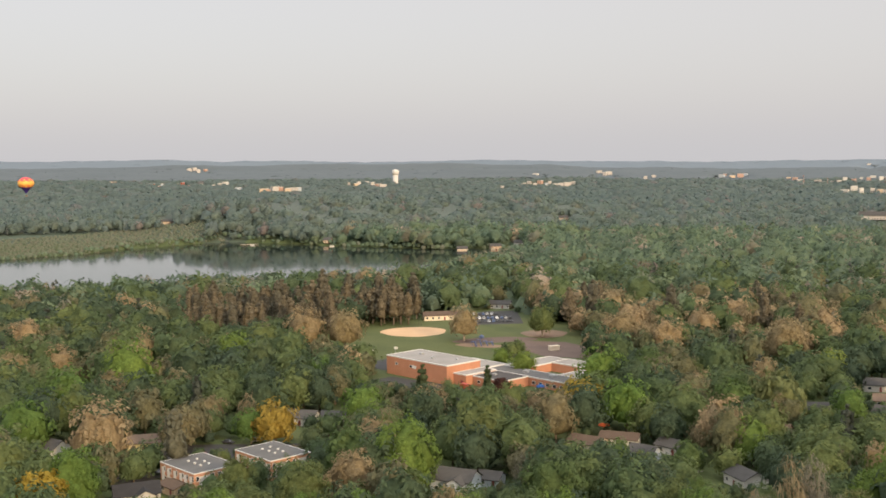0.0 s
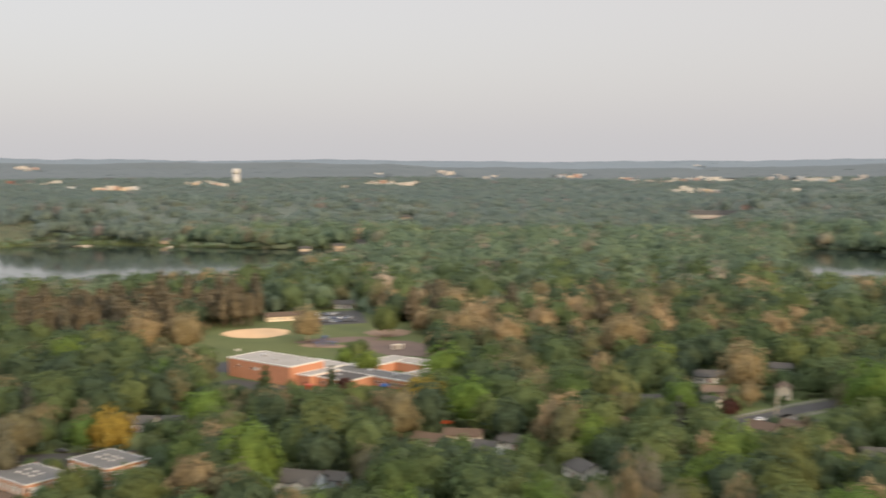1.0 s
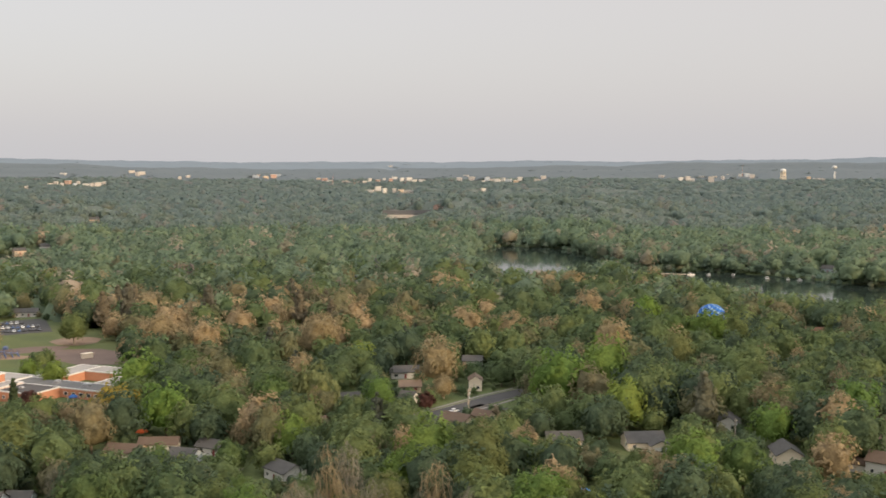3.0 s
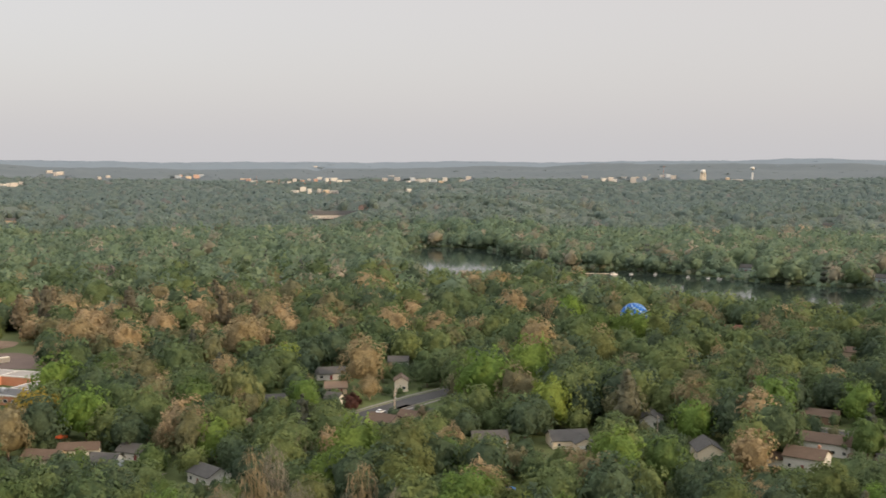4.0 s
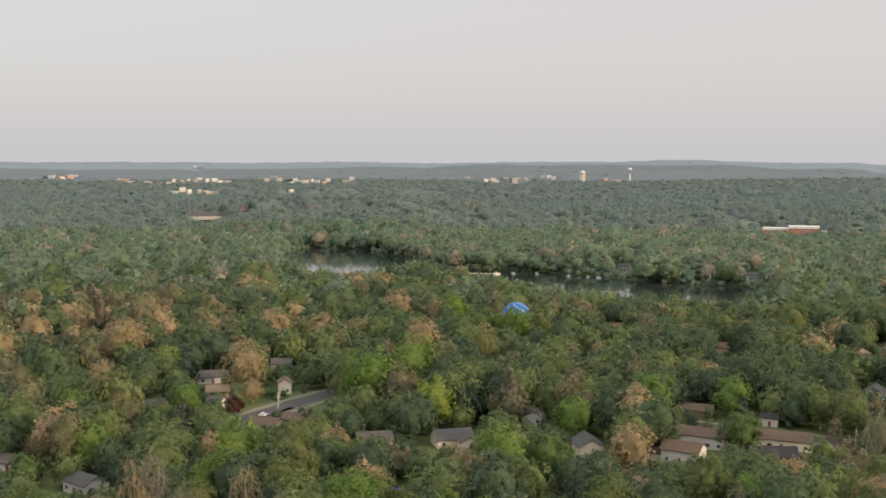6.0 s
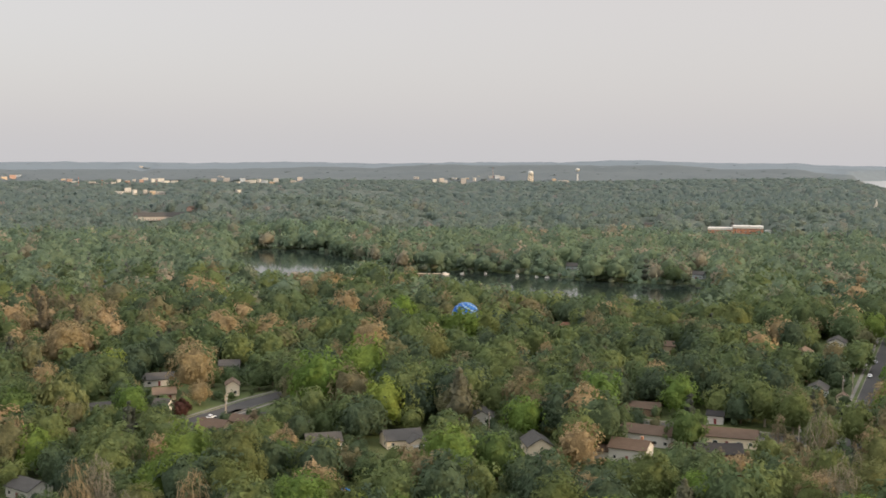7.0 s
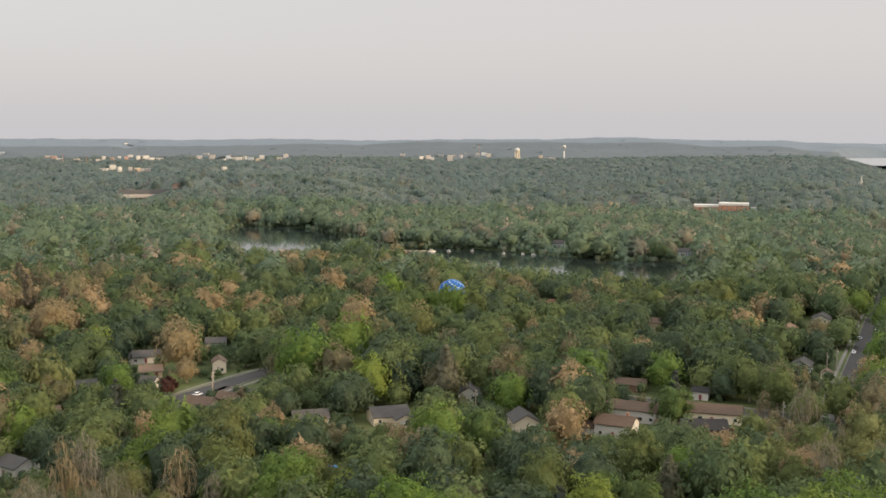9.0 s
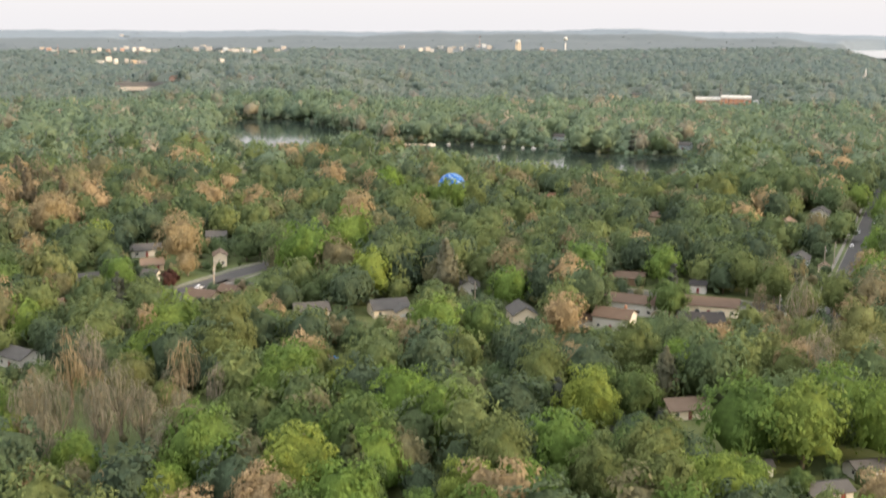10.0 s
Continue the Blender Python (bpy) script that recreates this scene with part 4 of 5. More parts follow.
def mast(az, r, h):
    x, y = r * math.sin(radians(az)), r * math.cos(radians(az))
    t = thing("mast", pose(x, y, float(ground_z(x, y))), "thin red and white radio mast above the distant woods", "mast", "radio masts")
    for k in range(6):
        b = bmesh.new()
        tube(b, (0, 0, h * k / 6), (0, 0, h * (k + 1) / 6 - 0.05), 0.75 - 0.05 * k, 0.7 - 0.05 * k, 6)
        part("section", b, WALL["red"] if k % 2 else WALL["pale"], t)


def long_block(az, r, width, depth, h, wall, roof, label, turn=0.0, name="building", band=0.0):
    x, y = r * math.sin(radians(az)), r * math.cos(radians(az))
    t = thing(name, pose(x, y, float(ground_z(x, y)) - 0.3, 0, 0, -az + turn), label, "building", "distant buildings")
    flat_block(t, -width / 2, width / 2, -depth / 2, depth / 2, h, WALL[wall], roof)
    if band:
        b = bmesh.new()
        box(b, -width / 2 - 0.3, -depth / 2 - 0.3, h - band, width / 2 + 0.3, depth / 2 + 0.3, h + 0.4)
        part("roof_band", b, TRIM_WHITE, t, "white roof edge band")
    n = max(2, int(width / 6)) if r < 2000 else 2
    for i in range(n):
        for k in range(max(1, int(h / 4)) if r < 2000 else 1):
            window_on(t, -width / 2 + (i + 0.5) * width / n, -depth / 2, 1.2 + 3.6 * k, 0, 2.0, 1.3)
    steps = max(1, int(width / 14))
    for k in range(steps):
        off = width * ((k + 0.5) / steps - 0.5)
        CLEAR.append((x + off * math.cos(radians(az)), y - off * math.sin(radians(az)), depth / 2 + width / steps / 2 + 2))
    VIEWS.append((x, y, width / 2 + 4, min(260, r * 0.09)))



for x, y, hw in ((-13, 502, 18), (10, 491, 9), (17, 479, 10), (38, 468, 12), (-20, 630, 26), (50, 612, 24), (-68, 601, 9), (30, 690, 14), (186, 396, 12), (-66, 380, 14)):
    VIEWS.append((x, y, hw, 40))
u = Vector((131, 73)).normalized()
for d in range(0, 170, 18):
    VIEWS.append((392 + u.x * d, 254 + u.y * d, 2, 40))

t = thing("sun_canopy", pose(58, 401, 0, 0, 0, 20), "small orange-red garden canopy beside the low houses", "canopy")
b = bmesh.new()
lathe(b, [(2.4, 2.1), (2.3, 2.3), (1.2, 2.75), (0.1, 3.0)], 8)
part("cover", b, paint("orange_red_canvas", (0.6, 0.12, 0.04), 0.9), t)
for k in range(4):
    b = bmesh.new()
    tube(b, (1.8 * math.cos(0.785 + 1.571 * k), 1.8 * math.sin(0.785 + 1.571 * k), 0), (1.8 * math.cos(0.785 + 1.571 * k), 1.8 * math.sin(0.785 + 1.571 * k), 2.2), 0.05, 0.05, 6)
    part("leg", b, METAL, t)
CLEAR.append((58, 401, 4))
VIEWS.append((58, 401, 2, 40))
t = thing("covered_pool", pose(168, 281, 0), "small round garden pool under a bright blue cover", "pool")
b = bmesh.new()
lathe(b, [(2.3, 0), (2.3, 0.9)], 20)
part("wall", b, METAL, t)
b = bmesh.new()
lathe(b, [(2.36, 0.86), (2.3, 0.98), (0.2, 1.1)], 20)
part("cover", b, paint("blue_tarpaulin", (0.05, 0.22, 0.55), 0.6), t)
CLEAR.append((168, 281, 4))
VIEWS.append((168, 281, 1.5, 40))
water_tower(-2.39, 3050, 47, 7.2, 9.2, "white fluted-column water tower rising over the woods")
legged_tower(40.53, 3250, 44, 7.6, "cream water tower on legs above the distant woods")
water_tower(42.91, 3350, 54, 2.0, 6.4, "slender white water tower above the distant woods", 2.4, True)
for az, r, h in ((17.95, 2700, 33), (19.05, 2750, 24), (20.35, 2750, 22), (21.65, 2750, 22), (38.6, 3600, 40)):
    mast(az, r, h)
house(1540 * math.sin(radians(21.73)), 1540 * math.cos(radians(21.73)), -19, 66, 13, 5.4, 5.0, "grey", "pale", "long low building with a grey-brown gabled roof among the trees", name="building", clear=False)
for off in range(-30, 31, 10):
    CLEAR.append((1540 * math.sin(radians(21.73)) + off * math.cos(radians(19)), 1540 * math.cos(radians(21.73)) - off * math.sin(radians(19)), 10))
VIEWS.append((1540 * math.sin(radians(21.73)), 1540 * math.cos(radians(21.73)), 30, 110))
house(1540 * math.sin(radians(23.35)), 1540 * math.cos(radians(23.35)), 30, 12, 9, 4.0, 3.0, "brown", "pink", "small pinkish house beside the long building", view=30)
long_block(50.05, 1455, 30, 20, 6.0, "brick", WHITE_ROOF, "long low brick building with a white flat roof", band=2.2)
long_block(51.4, 1450, 36, 22, 9.0, "brick", WHITE_ROOF, "taller red brick wing with a white flat roof", band=2.4)
long_block(52.35, 1440, 7, 9, 5.0, "bluegrey", WHITE_ROOF, "small grey annex beside the brick wing")
steeple_x, steeple_y = 2000 * math.sin(radians(57.3)), 2000 * math.cos(radians(57.3))
t = thing("church", pose(steeple_x, steeple_y, float(ground_z(steeple_x, steeple_y)), 0, 0, -30), "small white church with a pointed steeple", "church")
b = bmesh.new()
box(b, 0, -5, 0, 18, 5, 9)
part("nave", b, WALL["white"], t)
b = bmesh.new()
box(b, -4, -2.2, 0, -0.02, 2.2, 15)
part("tower", b, WALL["white"], t)
b = bmesh.new()
lathe(b, [(2.6, 15.02), (1.2, 20), (0.1, 27)], 8)
part("steeple", b, WALL["white"], t)
CLEAR.append((steeple_x, steeple_y, 14))
VIEWS.append((steeple_x, steeple_y, 9, 110))
long_block(37.1, 3300, 16, 14, 20, "pale", WHITE_ROOF, "tall pale hotel block of the distant town")


def down_sight(az, el):
    """How far out the sloping country reaches the line of sight at this bearing and dip."""
    r = np.arange(2250.0, 4850.0, 20.0)
    a = radians(az)
    over = ground_z(r * math.sin(a), r * math.cos(a)) + 3 > 100 + r * math.tan(radians(el))
    return float(r[np.argmax(over)]) if over.any() else 3300.0


TONES = {"red": "reddish brick", "cream": "cream", "white": "white", "tan": "tan", "bluegrey": "grey", "pale": "pale grey", "pink": "pinkish brick"}
# bearing from and to, dip, chief wall
for az0, az1, el, wall in ((-14.77, -12.66, -1.21, "red"), (-12.36, -10.85, -1.22, "pale"), (-10.69, -10.27, -1.44, "white"), (-9.31, -7.15, -1.5, "pale"), (-16.49, -16.22, -1.05, "white"),
                           (-12.94, -11.78, -0.47, "pale"), (-4.94, -2.9, -1.31, "pale"), (3.98, 6.83, -1.36, "pale"), (4.7, 5.14, -0.95, "white"), (7.85, 8.71, -0.87, "pale"),
                           (10.26, 10.82, -1.12, "pale"), (13.81, 15.44, -1.09, "pink"), (17.06, 17.91, -1.25, "white"), (18.41, 19.7, -1.33, "pale"), (19.78, 22.58, -1.25, "white"),
                           (24.23, 25.2, -1.16, "pale"), (25.42, 27.67, -1.27, "white"), (28.29, 28.98, -1.2, "pale"), (34.41, 34.79, -1.06, "pale"), (35.43, 36.7, -1.17, "white"),
                           (19.69, 20.7, -1.77, "white"), (20.95, 22.05, -1.81, "pale"), (25.5, 25.7, -1.78, "white"), (20.64, 21.05, -0.61, "pale"), (37.17, 37.98, -1.07, "pale"), (38.3, 39.17, -1.04, "pale"), (41.59, 42.46, -1.15, "pale")):
    rng = random.Random(int(az0 * 100))
    pieces = max(1, round((az1 - az0) / 0.3))
    for k in range(pieces):
        az = az0 + (az1 - az0) * (k + 0.5 + rng.uniform(-0.3, 0.3)) / pieces
        far = down_sight(az, el + rng.uniform(-0.07, 0.07))
        taller = 2 if far > 3400 else 0
        tone = wall if rng.random() < 0.5 else rng.choice(("white", "pale", "pale", "tan", "bluegrey", "pink"))
        long_block(az, far, rng.uniform(7, 19), rng.uniform(8, 14), rng.uniform(6, 11) + taller, tone, rng.choice((WHITE_ROOF, GREY_ROOF, ROOF["tan"])), TONES[tone] + " flat-roofed building of the distant town", turn=rng.uniform(-25, 25))
for az, r, wide in ((-3.9, 2300, 8), (-8.7, 2500, 7), (3.1, 2900, 9), (17.0, 2500, 9)):
    long_block(az, r, wide, 9, 6, "pale", WHITE_ROOF, "low white building in the distant woods")
for az, r, wall, wide in ((38.4, 1125, "white", 13), (42.8, 1010, "bluegrey", 12), (49.0, 960, "bluegrey", 12), (-13.9, 1560, "tan", 14), (11.75, 1275, "red", 14), (7.5, 1290, "white", 12),
                          (1.0, 1225, "cream", 11), (2.7, 1240, "tan", 12), (3.9, 1262, "white", 10), (22.0, 1430, "tan", 12), (-5.9, 1330, "tan", 9), (6.2, 1480, "tan", 12), (23.0, 1700, "cream", 12), (27.3, 1900, "white", 11),
                          (55.0, 1800, "cream", 12), (56.4, 1830, "red", 16), (32.5, 2000, "white", 11), (-16.9, 2300, "white", 14), (46.5, 1500, "tan", 14)):
    x, y = r * math.sin(radians(az)), r * math.cos(radians(az))
    house(x, y, -az + 20 * math.sin(r), wide, 8, 3.8, 2.6, "grey" if wall != "red" else "red", wall, wall.replace("bluegrey", "blue-grey") + " lakeside house among the shore trees", view=60 if r < 1350 else 90)


def dock(x0, y0, x1, y1, w):
    d = Vector((x1 - x0, y1 - y0))
    t = thing("dock", pose(x0, y0, -0.9, 0, 0, math.degrees(math.atan2(d.y, d.x))), "pale wooden dock on posts along the lake shore", "dock", "docks")
    n = max(4, int(d.length / 3))
    b = bmesh.new()
    box(b, 0, -w / 2, 0.7, d.length, w / 2, 0.95)
    part("deck", b, surface("dock_planks", (0.42, 0.33, 0.25), (0.55, 0.45, 0.35), 0.6, stretch=(4, 0.5, 1)), t)
    for i in range(n):
        b = bmesh.new()
        tube(b, (i * d.length / n + 0.5, w / 2, -1.0), (i * d.length / n + 0.5, w / 2, 1.4), 0.12, 0.12, 6)
        part("post", b, WOOD_POLE, t)


dock(530, 806, 566, 780, 3.0)
dock(-243, 1335, -222, 1340, 2.5)
BOAT = None
for x, y, a in ((568, 776, 10), (583, 772, 70), (601, 762, 60), (620, 716, 40), (625, 708, 20), (611, 731, 60), (-228, 1330, 5), (-130, 1300, 20)):
    if BOAT:
        copy_thing(BOAT, pose(x, y, -0.9, 0, 0, a) @ Matrix.Diagonal((0.75, 0.75, 0.75, 1)))
        continue
    BOAT = thing("boat", pose(x, y, -0.9, 0, 0, a), "white pontoon boat moored at the lake shore", "boat", "moored boats")
    for s in (-1, 1):
        b = bmesh.new()
        tube(b, (-3.2, s, 0.15), (2.8, s, 0.15), 0.35, 0.35, 8)
        tube(b, (2.8, s, 0.15), (3.6, s, 0.3), 0.35, 0.05, 8)
        part("pontoon", b, METAL, BOAT)
    b = bmesh.new()
    box(b, -3.3, -1.4, 0.45, 3.2, 1.4, 0.6)
    box(b, -3.3, -1.4, 0.6, 3.2, -1.3, 1.3)
    box(b, -3.3, 1.3, 0.6, 3.2, 1.4, 1.3)
    part("deck", b, TRIM_WHITE, BOAT)
    b = bmesh.new()
    box(b, -2.6, -1.3, 2.3, 0.6, 1.3, 2.4)
    for sx in (-2.5, 0.5):
        for sy in (-1.25, 1.25):
            tube(b, (sx, sy, 0.6), (sx, sy, 2.3), 0.04, 0.04, 5)
    part("canopy", b, TRIM_WHITE, BOAT)

# ---- trees ----
def ico(sub):
    b = bmesh.new()
    bmesh.ops.create_icosphere(b, subdivisions=sub, radius=1.0)
    b.verts.ensure_lookup_table()
    out = np.array([v.co[:] for v in b.verts]), np.array([[v.index for v in f.verts] for f in b.faces])
    b.free()
    return out


ICO_V, ICO_F = ico(1)
BALL_V, BALL_F = ico(2)


def unit(rng, n):
    v = rng.normal(size=(n, 3))
    return v / np.linalg.norm(v, axis=1)[:, None]


def sprays(rng, centre, radius, n, size, mid, long=1.0, droop=0.0, fill=0.55, dome=0.6, lift=0.25):
    """n small leaf sprays filling the outer part of a puff of foliage; returns corners and shading normals."""
    d = unit(rng, n)
    d = np.where(((d @ (centre - mid)) < -0.2 * np.linalg.norm(centre - mid))[:, None], -d, d)
    p = centre + d * radius * rng.uniform(fill, 1.15, (n, 1))
    out = p - mid
    out /= np.linalg.norm(out, axis=1)[:, None] + 1e-9
    nrm = 0.65 * d + 0.6 * out + 0.5 * unit(rng, n)
    nrm /= np.linalg.norm(nrm, axis=1)[:, None]
    up = unit(rng, n) + np.array([0, 0, -droop])
    u = np.cross(nrm, up)
    u /= np.linalg.norm(u, axis=1)[:, None] + 1e-9
    v = np.cross(nrm, u)
    s = size * rng.uniform(0.6, 1.3, (n, 1))
    u, v = u * s, v * s * long
    q = np.stack([p - u - 0.4 * v, p + 0.3 * u - v, p + u + 0.5 * v, p - 0.4 * u + v], 1).reshape(-1, 3)
    sn = (1.4 - dome) * d + dome * out + 0.25 * unit(rng, n) + np.array([0, 0, lift])
    sn /= np.linalg.norm(sn, axis=1)[:, None]
    return q, np.repeat(sn, 4, 0)


def crown(seed, kind, lod, thin=1.0):
    """Vertices, triangles, quads and shading normals of one crown, in metres, the tree's foot at the origin."""
    rng = np.random.default_rng(seed)
    V, T, Q, N = [], [], [], []
    count = [0]

    def mass(c, rx, rz, ball, rough=0.12):
        bv, bf = ball
        ph = rng.uniform(0, 6.28, 3)
        swell = 1 + 0.16 * np.sin(3.1 * bv[:, 0] + ph[0]) * np.cos(2.7 * bv[:, 1] + ph[1]) + 0.14 * np.sin(4.3 * bv[:, 2] + 3.3 * bv[:, 0] + ph[2])
        swell = swell * rng.uniform(1 - rough, 1 + rough, len(bv))
        V.append(np.asarray(c) + bv * swell[:, None] * np.array([rx, rx, rz]))
        N.append(bv * np.array([1, 1, rx / rz]) / np.linalg.norm(bv * np.array([1, 1, rx / rz]), axis=1)[:, None])
        T.append(bf + count[0])
        count[0] += len(bv)

    def puff(c, r, n, size, mid, **kw):
        if n:
            q, sn = sprays(rng, c, r, n, size, mid, **kw)
            V.append(q)
            N.append(sn)
            Q.append(np.arange(len(q)).reshape(-1, 4) + count[0])
            count[0] += len(q)

    def done():
        return np.concatenate(V), (np.concatenate(T) if T else np.zeros((0, 3), int)), (np.concatenate(Q) if Q else np.zeros((0, 4), int)), np.concatenate(N)

    if kind in ("conifer", "pine"):
        H, R = (15.0, 3.3) if kind == "conifer" else (20.0, 4.2)
        lo = 1.2 if kind == "conifer" else 7.0
        tiers = (10, 7, 4, 3)[lod]
        for i in range(tiers):
            k = (i + 0.5) / tiers
            z = lo + (H - lo) * k
            rad = R * (1 - k) ** (0.85 if kind == "conifer" else 0.5) * rng.uniform(0.8, 1.1) + 0.3
            mass((0, 0, z), rad * (0.6, 0.8, 0.85, 0.9)[lod], rad * 0.75, (ICO_V, ICO_F))
            m = (6, 4, 0, 0)[lod] if k < 0.85 else 1
            for j in range(m):
                a = 6.283 * (j + rng.random() * 0.7) / max(m, 1) + i
                c = np.array([rad * 0.55 * math.cos(a) * (m > 1), rad * 0.55 * math.sin(a) * (m > 1), z - 0.15 * rad])
                puff(c, rad * (0.6 if m > 1 else 0.9), (14, 5, 3, 0)[lod], (0.3, 0.6, 0.9, 0)[lod], np.array([0, 0, z]), long=1.8, droop=1.0)
        return done()
    H, R = {"green": (17.0, 7.2), "dark": (16.5, 6.6), "olive": (17, 6.4), "tan": (16.5, 6.6), "yellow": (12, 6.0), "willow": (14, 6.2), "bare": (17.0, 3.2), "plum": (7, 3.6)}[kind]
    low = {"bare": 0.16, "willow": 0.03}.get(kind, 0.05)
    vz = H * (1 - low) / 2
    zc = H * low + vz * 0.88          # widest a little below the middle
    mid = np.array([0, 0, zc - 0.3 * vz])
    ph = rng.uniform(0, 6.283, 4)

    def hull(a, t):
        """The crown's uneven outline at bearing a, with t from -1 at its foot to 1 at its top."""
        k = 1.0 + 0.15 * math.sin(2 * a + ph[0] + t) + 0.15 * math.sin(3 * a + ph[1] + 3 * t) + 0.12 * math.sin(5 * a + ph[2] + 5 * t)
        wide = R * k * max(0.0, 1 - abs(t) ** (2.3 if t > 0 else 2.8)) ** 0.5
        up = vz * (1.10 + 0.13 * math.sin(3 * a + ph[3])) if t > 0 else vz * 0.88
        return np.array([wide * math.cos(a), wide * math.sin(a), zc + up * t])

    clumps = {0: 64, 1: 36, 2: 14, 3: 0}[lod]
    if kind == "bare":
        clumps = {0: 60, 1: 30, 2: 14, 3: 0}[lod]
    if lod == 3:
        mass((0, 0, zc), R * (0.92 if kind != "bare" else 0.7), vz * 0.94, (ICO_V, ICO_F), 0.22)
        N[-1] = N[-1] + 0.25 * unit(rng, len(N[-1])) + (0, 0, 0.8)
        N[-1] /= np.linalg.norm(N[-1], axis=1)[:, None]
        for i in range(5):
            puff(mid + (hull(1.257 * i + rng.uniform(0, 1), rng.uniform(0.1, 0.9)) - mid) * 0.85, R * 0.3, 1, 1.9, mid, fill=0.3, dome=1.1, lift=0.8)
        return done()
    if kind != "bare":
        bv, bf = (BALL_V, BALL_F) if lod < 2 or thin == 1.0 else (ICO_V, ICO_F)
        mass((0, 0, zc), R, vz, (bv, bf), 0.1)
        V[-1] = np.array([mid + (hull(math.atan2(p[1], p[0]), float(np.clip(p[2], -0.72, 0.985))) - mid) * (0.78, 0.77, 0.82)[lod] * rng.uniform((0.84, 0.82, 0.76)[lod], 1.08) for p in bv])
        N[-1] = N[-1] + (0.35, 0.3, 0.4)[lod] * unit(rng, len(N[-1]))
        N[-1] /= np.linalg.norm(N[-1], axis=1)[:, None]
    sparse = kind in ("tan", "olive")
    for i in range(clumps):
        t = 1 - 1.62 * (i + 0.5) / clumps + rng.uniform(-0.06, 0.06)
        a = 2.39996 * i + rng.uniform(-0.5, 0.5)
        edge = hull(a, min(0.99, t))
        c = mid + (edge - mid) * rng.uniform(0.70, 0.92)
        r = R * rng.uniform(0.20, 0.31) * (1.0, 1.2, 1.75)[lod]
        if kind == "bare":
            puff(c, r * 1.8, (11, 9, 6)[lod], (0.06, 0.12, 0.28)[lod], mid, long=(20.0, 11.0, 5.0)[lod], droop=5.0, fill=0.1)
            continue
        n, size = ((50, 0.21), (21, 0.35), (7, 0.62))[lod]
        if sparse:
            n, size = int(n * 1.15), size * 0.86
        puff(c, r, max(3, int(n * thin)), size / math.sqrt(thin), mid, long=2.4 if kind == "willow" else 1.8, droop=2.5 if kind == "willow" else 1.2, fill=0.35, dome=(0.65, 0.75, 0.85)[lod], lift=(0.25, 0.3, 0.55)[lod])
    if kind in ("bare", "tan", "olive") and lod < 2:
        for i in range(26 if kind == "bare" else 9):
            a = rng.uniform(0, 6.283)
            top = hull(a, rng.uniform(0.1, 0.85))
            foot = np.array([0.12 * top[0], 0.12 * top[1], H * rng.uniform(0.08, 0.4)])
            w = np.array([-math.sin(a), math.cos(a), 0]) * (0.13 if kind != "bare" else 0.10)
            V.append(np.array([foot - w, foot + w, top + w * 0.3, top - w * 0.3]))
            N.append(np.tile(np.array([math.cos(a), math.sin(a), 0.3]) / 1.044, (4, 1)))
            Q.append(np.arange(4)[None] + count[0])
            count[0] += 4
    return done()


def array_mesh(name, v, tris, quads, mats, tint=None, tri_mat=None, normals=None):
    """A mesh from arrays: triangles first, then quads."""
    me = bpy.data.meshes.new(name)
    me.vertices.add(len(v))
    me.vertices.foreach_set("co", np.ascontiguousarray(v, dtype=np.float32).ravel())
    loops = np.concatenate([tris.ravel(), quads.ravel()]).astype(np.int32)
    me.loops.add(len(loops))
    me.loops.foreach_set("vertex_index", loops)
    nt, nq = len(tris), len(quads)
    start = np.concatenate([np.arange(nt) * 3, nt * 3 + np.arange(nq) * 4]).astype(np.int32)
    me.polygons.add(nt + nq)
    me.polygons.foreach_set("loop_start", start)
    for m in mats:
        me.materials.append(m)
    if tri_mat is not None:
        me.polygons.foreach_set("material_index", np.concatenate([tri_mat, np.zeros(nq, int)]).astype(np.int32))
    if tint is not None:
        me.attributes.new("tint", "FLOAT", "POINT").data.foreach_set("value", np.ascontiguousarray(tint, dtype=np.float32))
    me.polygons.foreach_set("use_smooth", np.ones(nt + nq, bool))
    me.update(calc_edges=True)
    if normals is not None:
        me.normals_split_custom_set_from_vertices(np.asarray(normals, dtype=np.float32))
    return me


def trunk_mesh(kind, seed):
    rng = random.Random(seed)
    bm = bmesh.new()
    if kind in ("conifer", "pine"):
        tube(bm, (0, 0, -0.3), (0, 0, 13 if kind == "conifer" else 18), 0.28, 0.08, 6)
        if kind == "pine":
            for i in range(6):
                a, z = rng.uniform(0, 6.28), rng.uniform(4, 9)
                tube(bm, (0, 0, z), (1.6 * math.cos(a), 1.6 * math.sin(a), z + 0.5), 0.06, 0.03, 4)
    else:
        H = 7.5 if kind != "plum" else 3
        tube(bm, (0, 0, -0.3), (0, 0, H * 0.5), 0.45, 0.34, 7)
        for i in range(5):
            a = 6.28 * (i + rng.random() * 0.5) / 5
            e = (2.6 * math.cos(a), 2.6 * math.sin(a), H * rng.uniform(1.0, 1.4))
            tube(bm, (0, 0, H * rng.uniform(0.42, 0.5)), e, 0.2, 0.09, 5)
    return mesh_of("trunk", bm, PALE_BARK if kind in ("bare", "olive", "tan") else BARK)


KINDS = ("green", "dark", "olive", "tan", "yellow", "willow", "conifer", "pine", "bare", "plum")
VARIANTS = {"green": 6, "dark": 3, "olive": 4, "tan": 4, "bare": 3, "conifer": 3, "pine": 2}
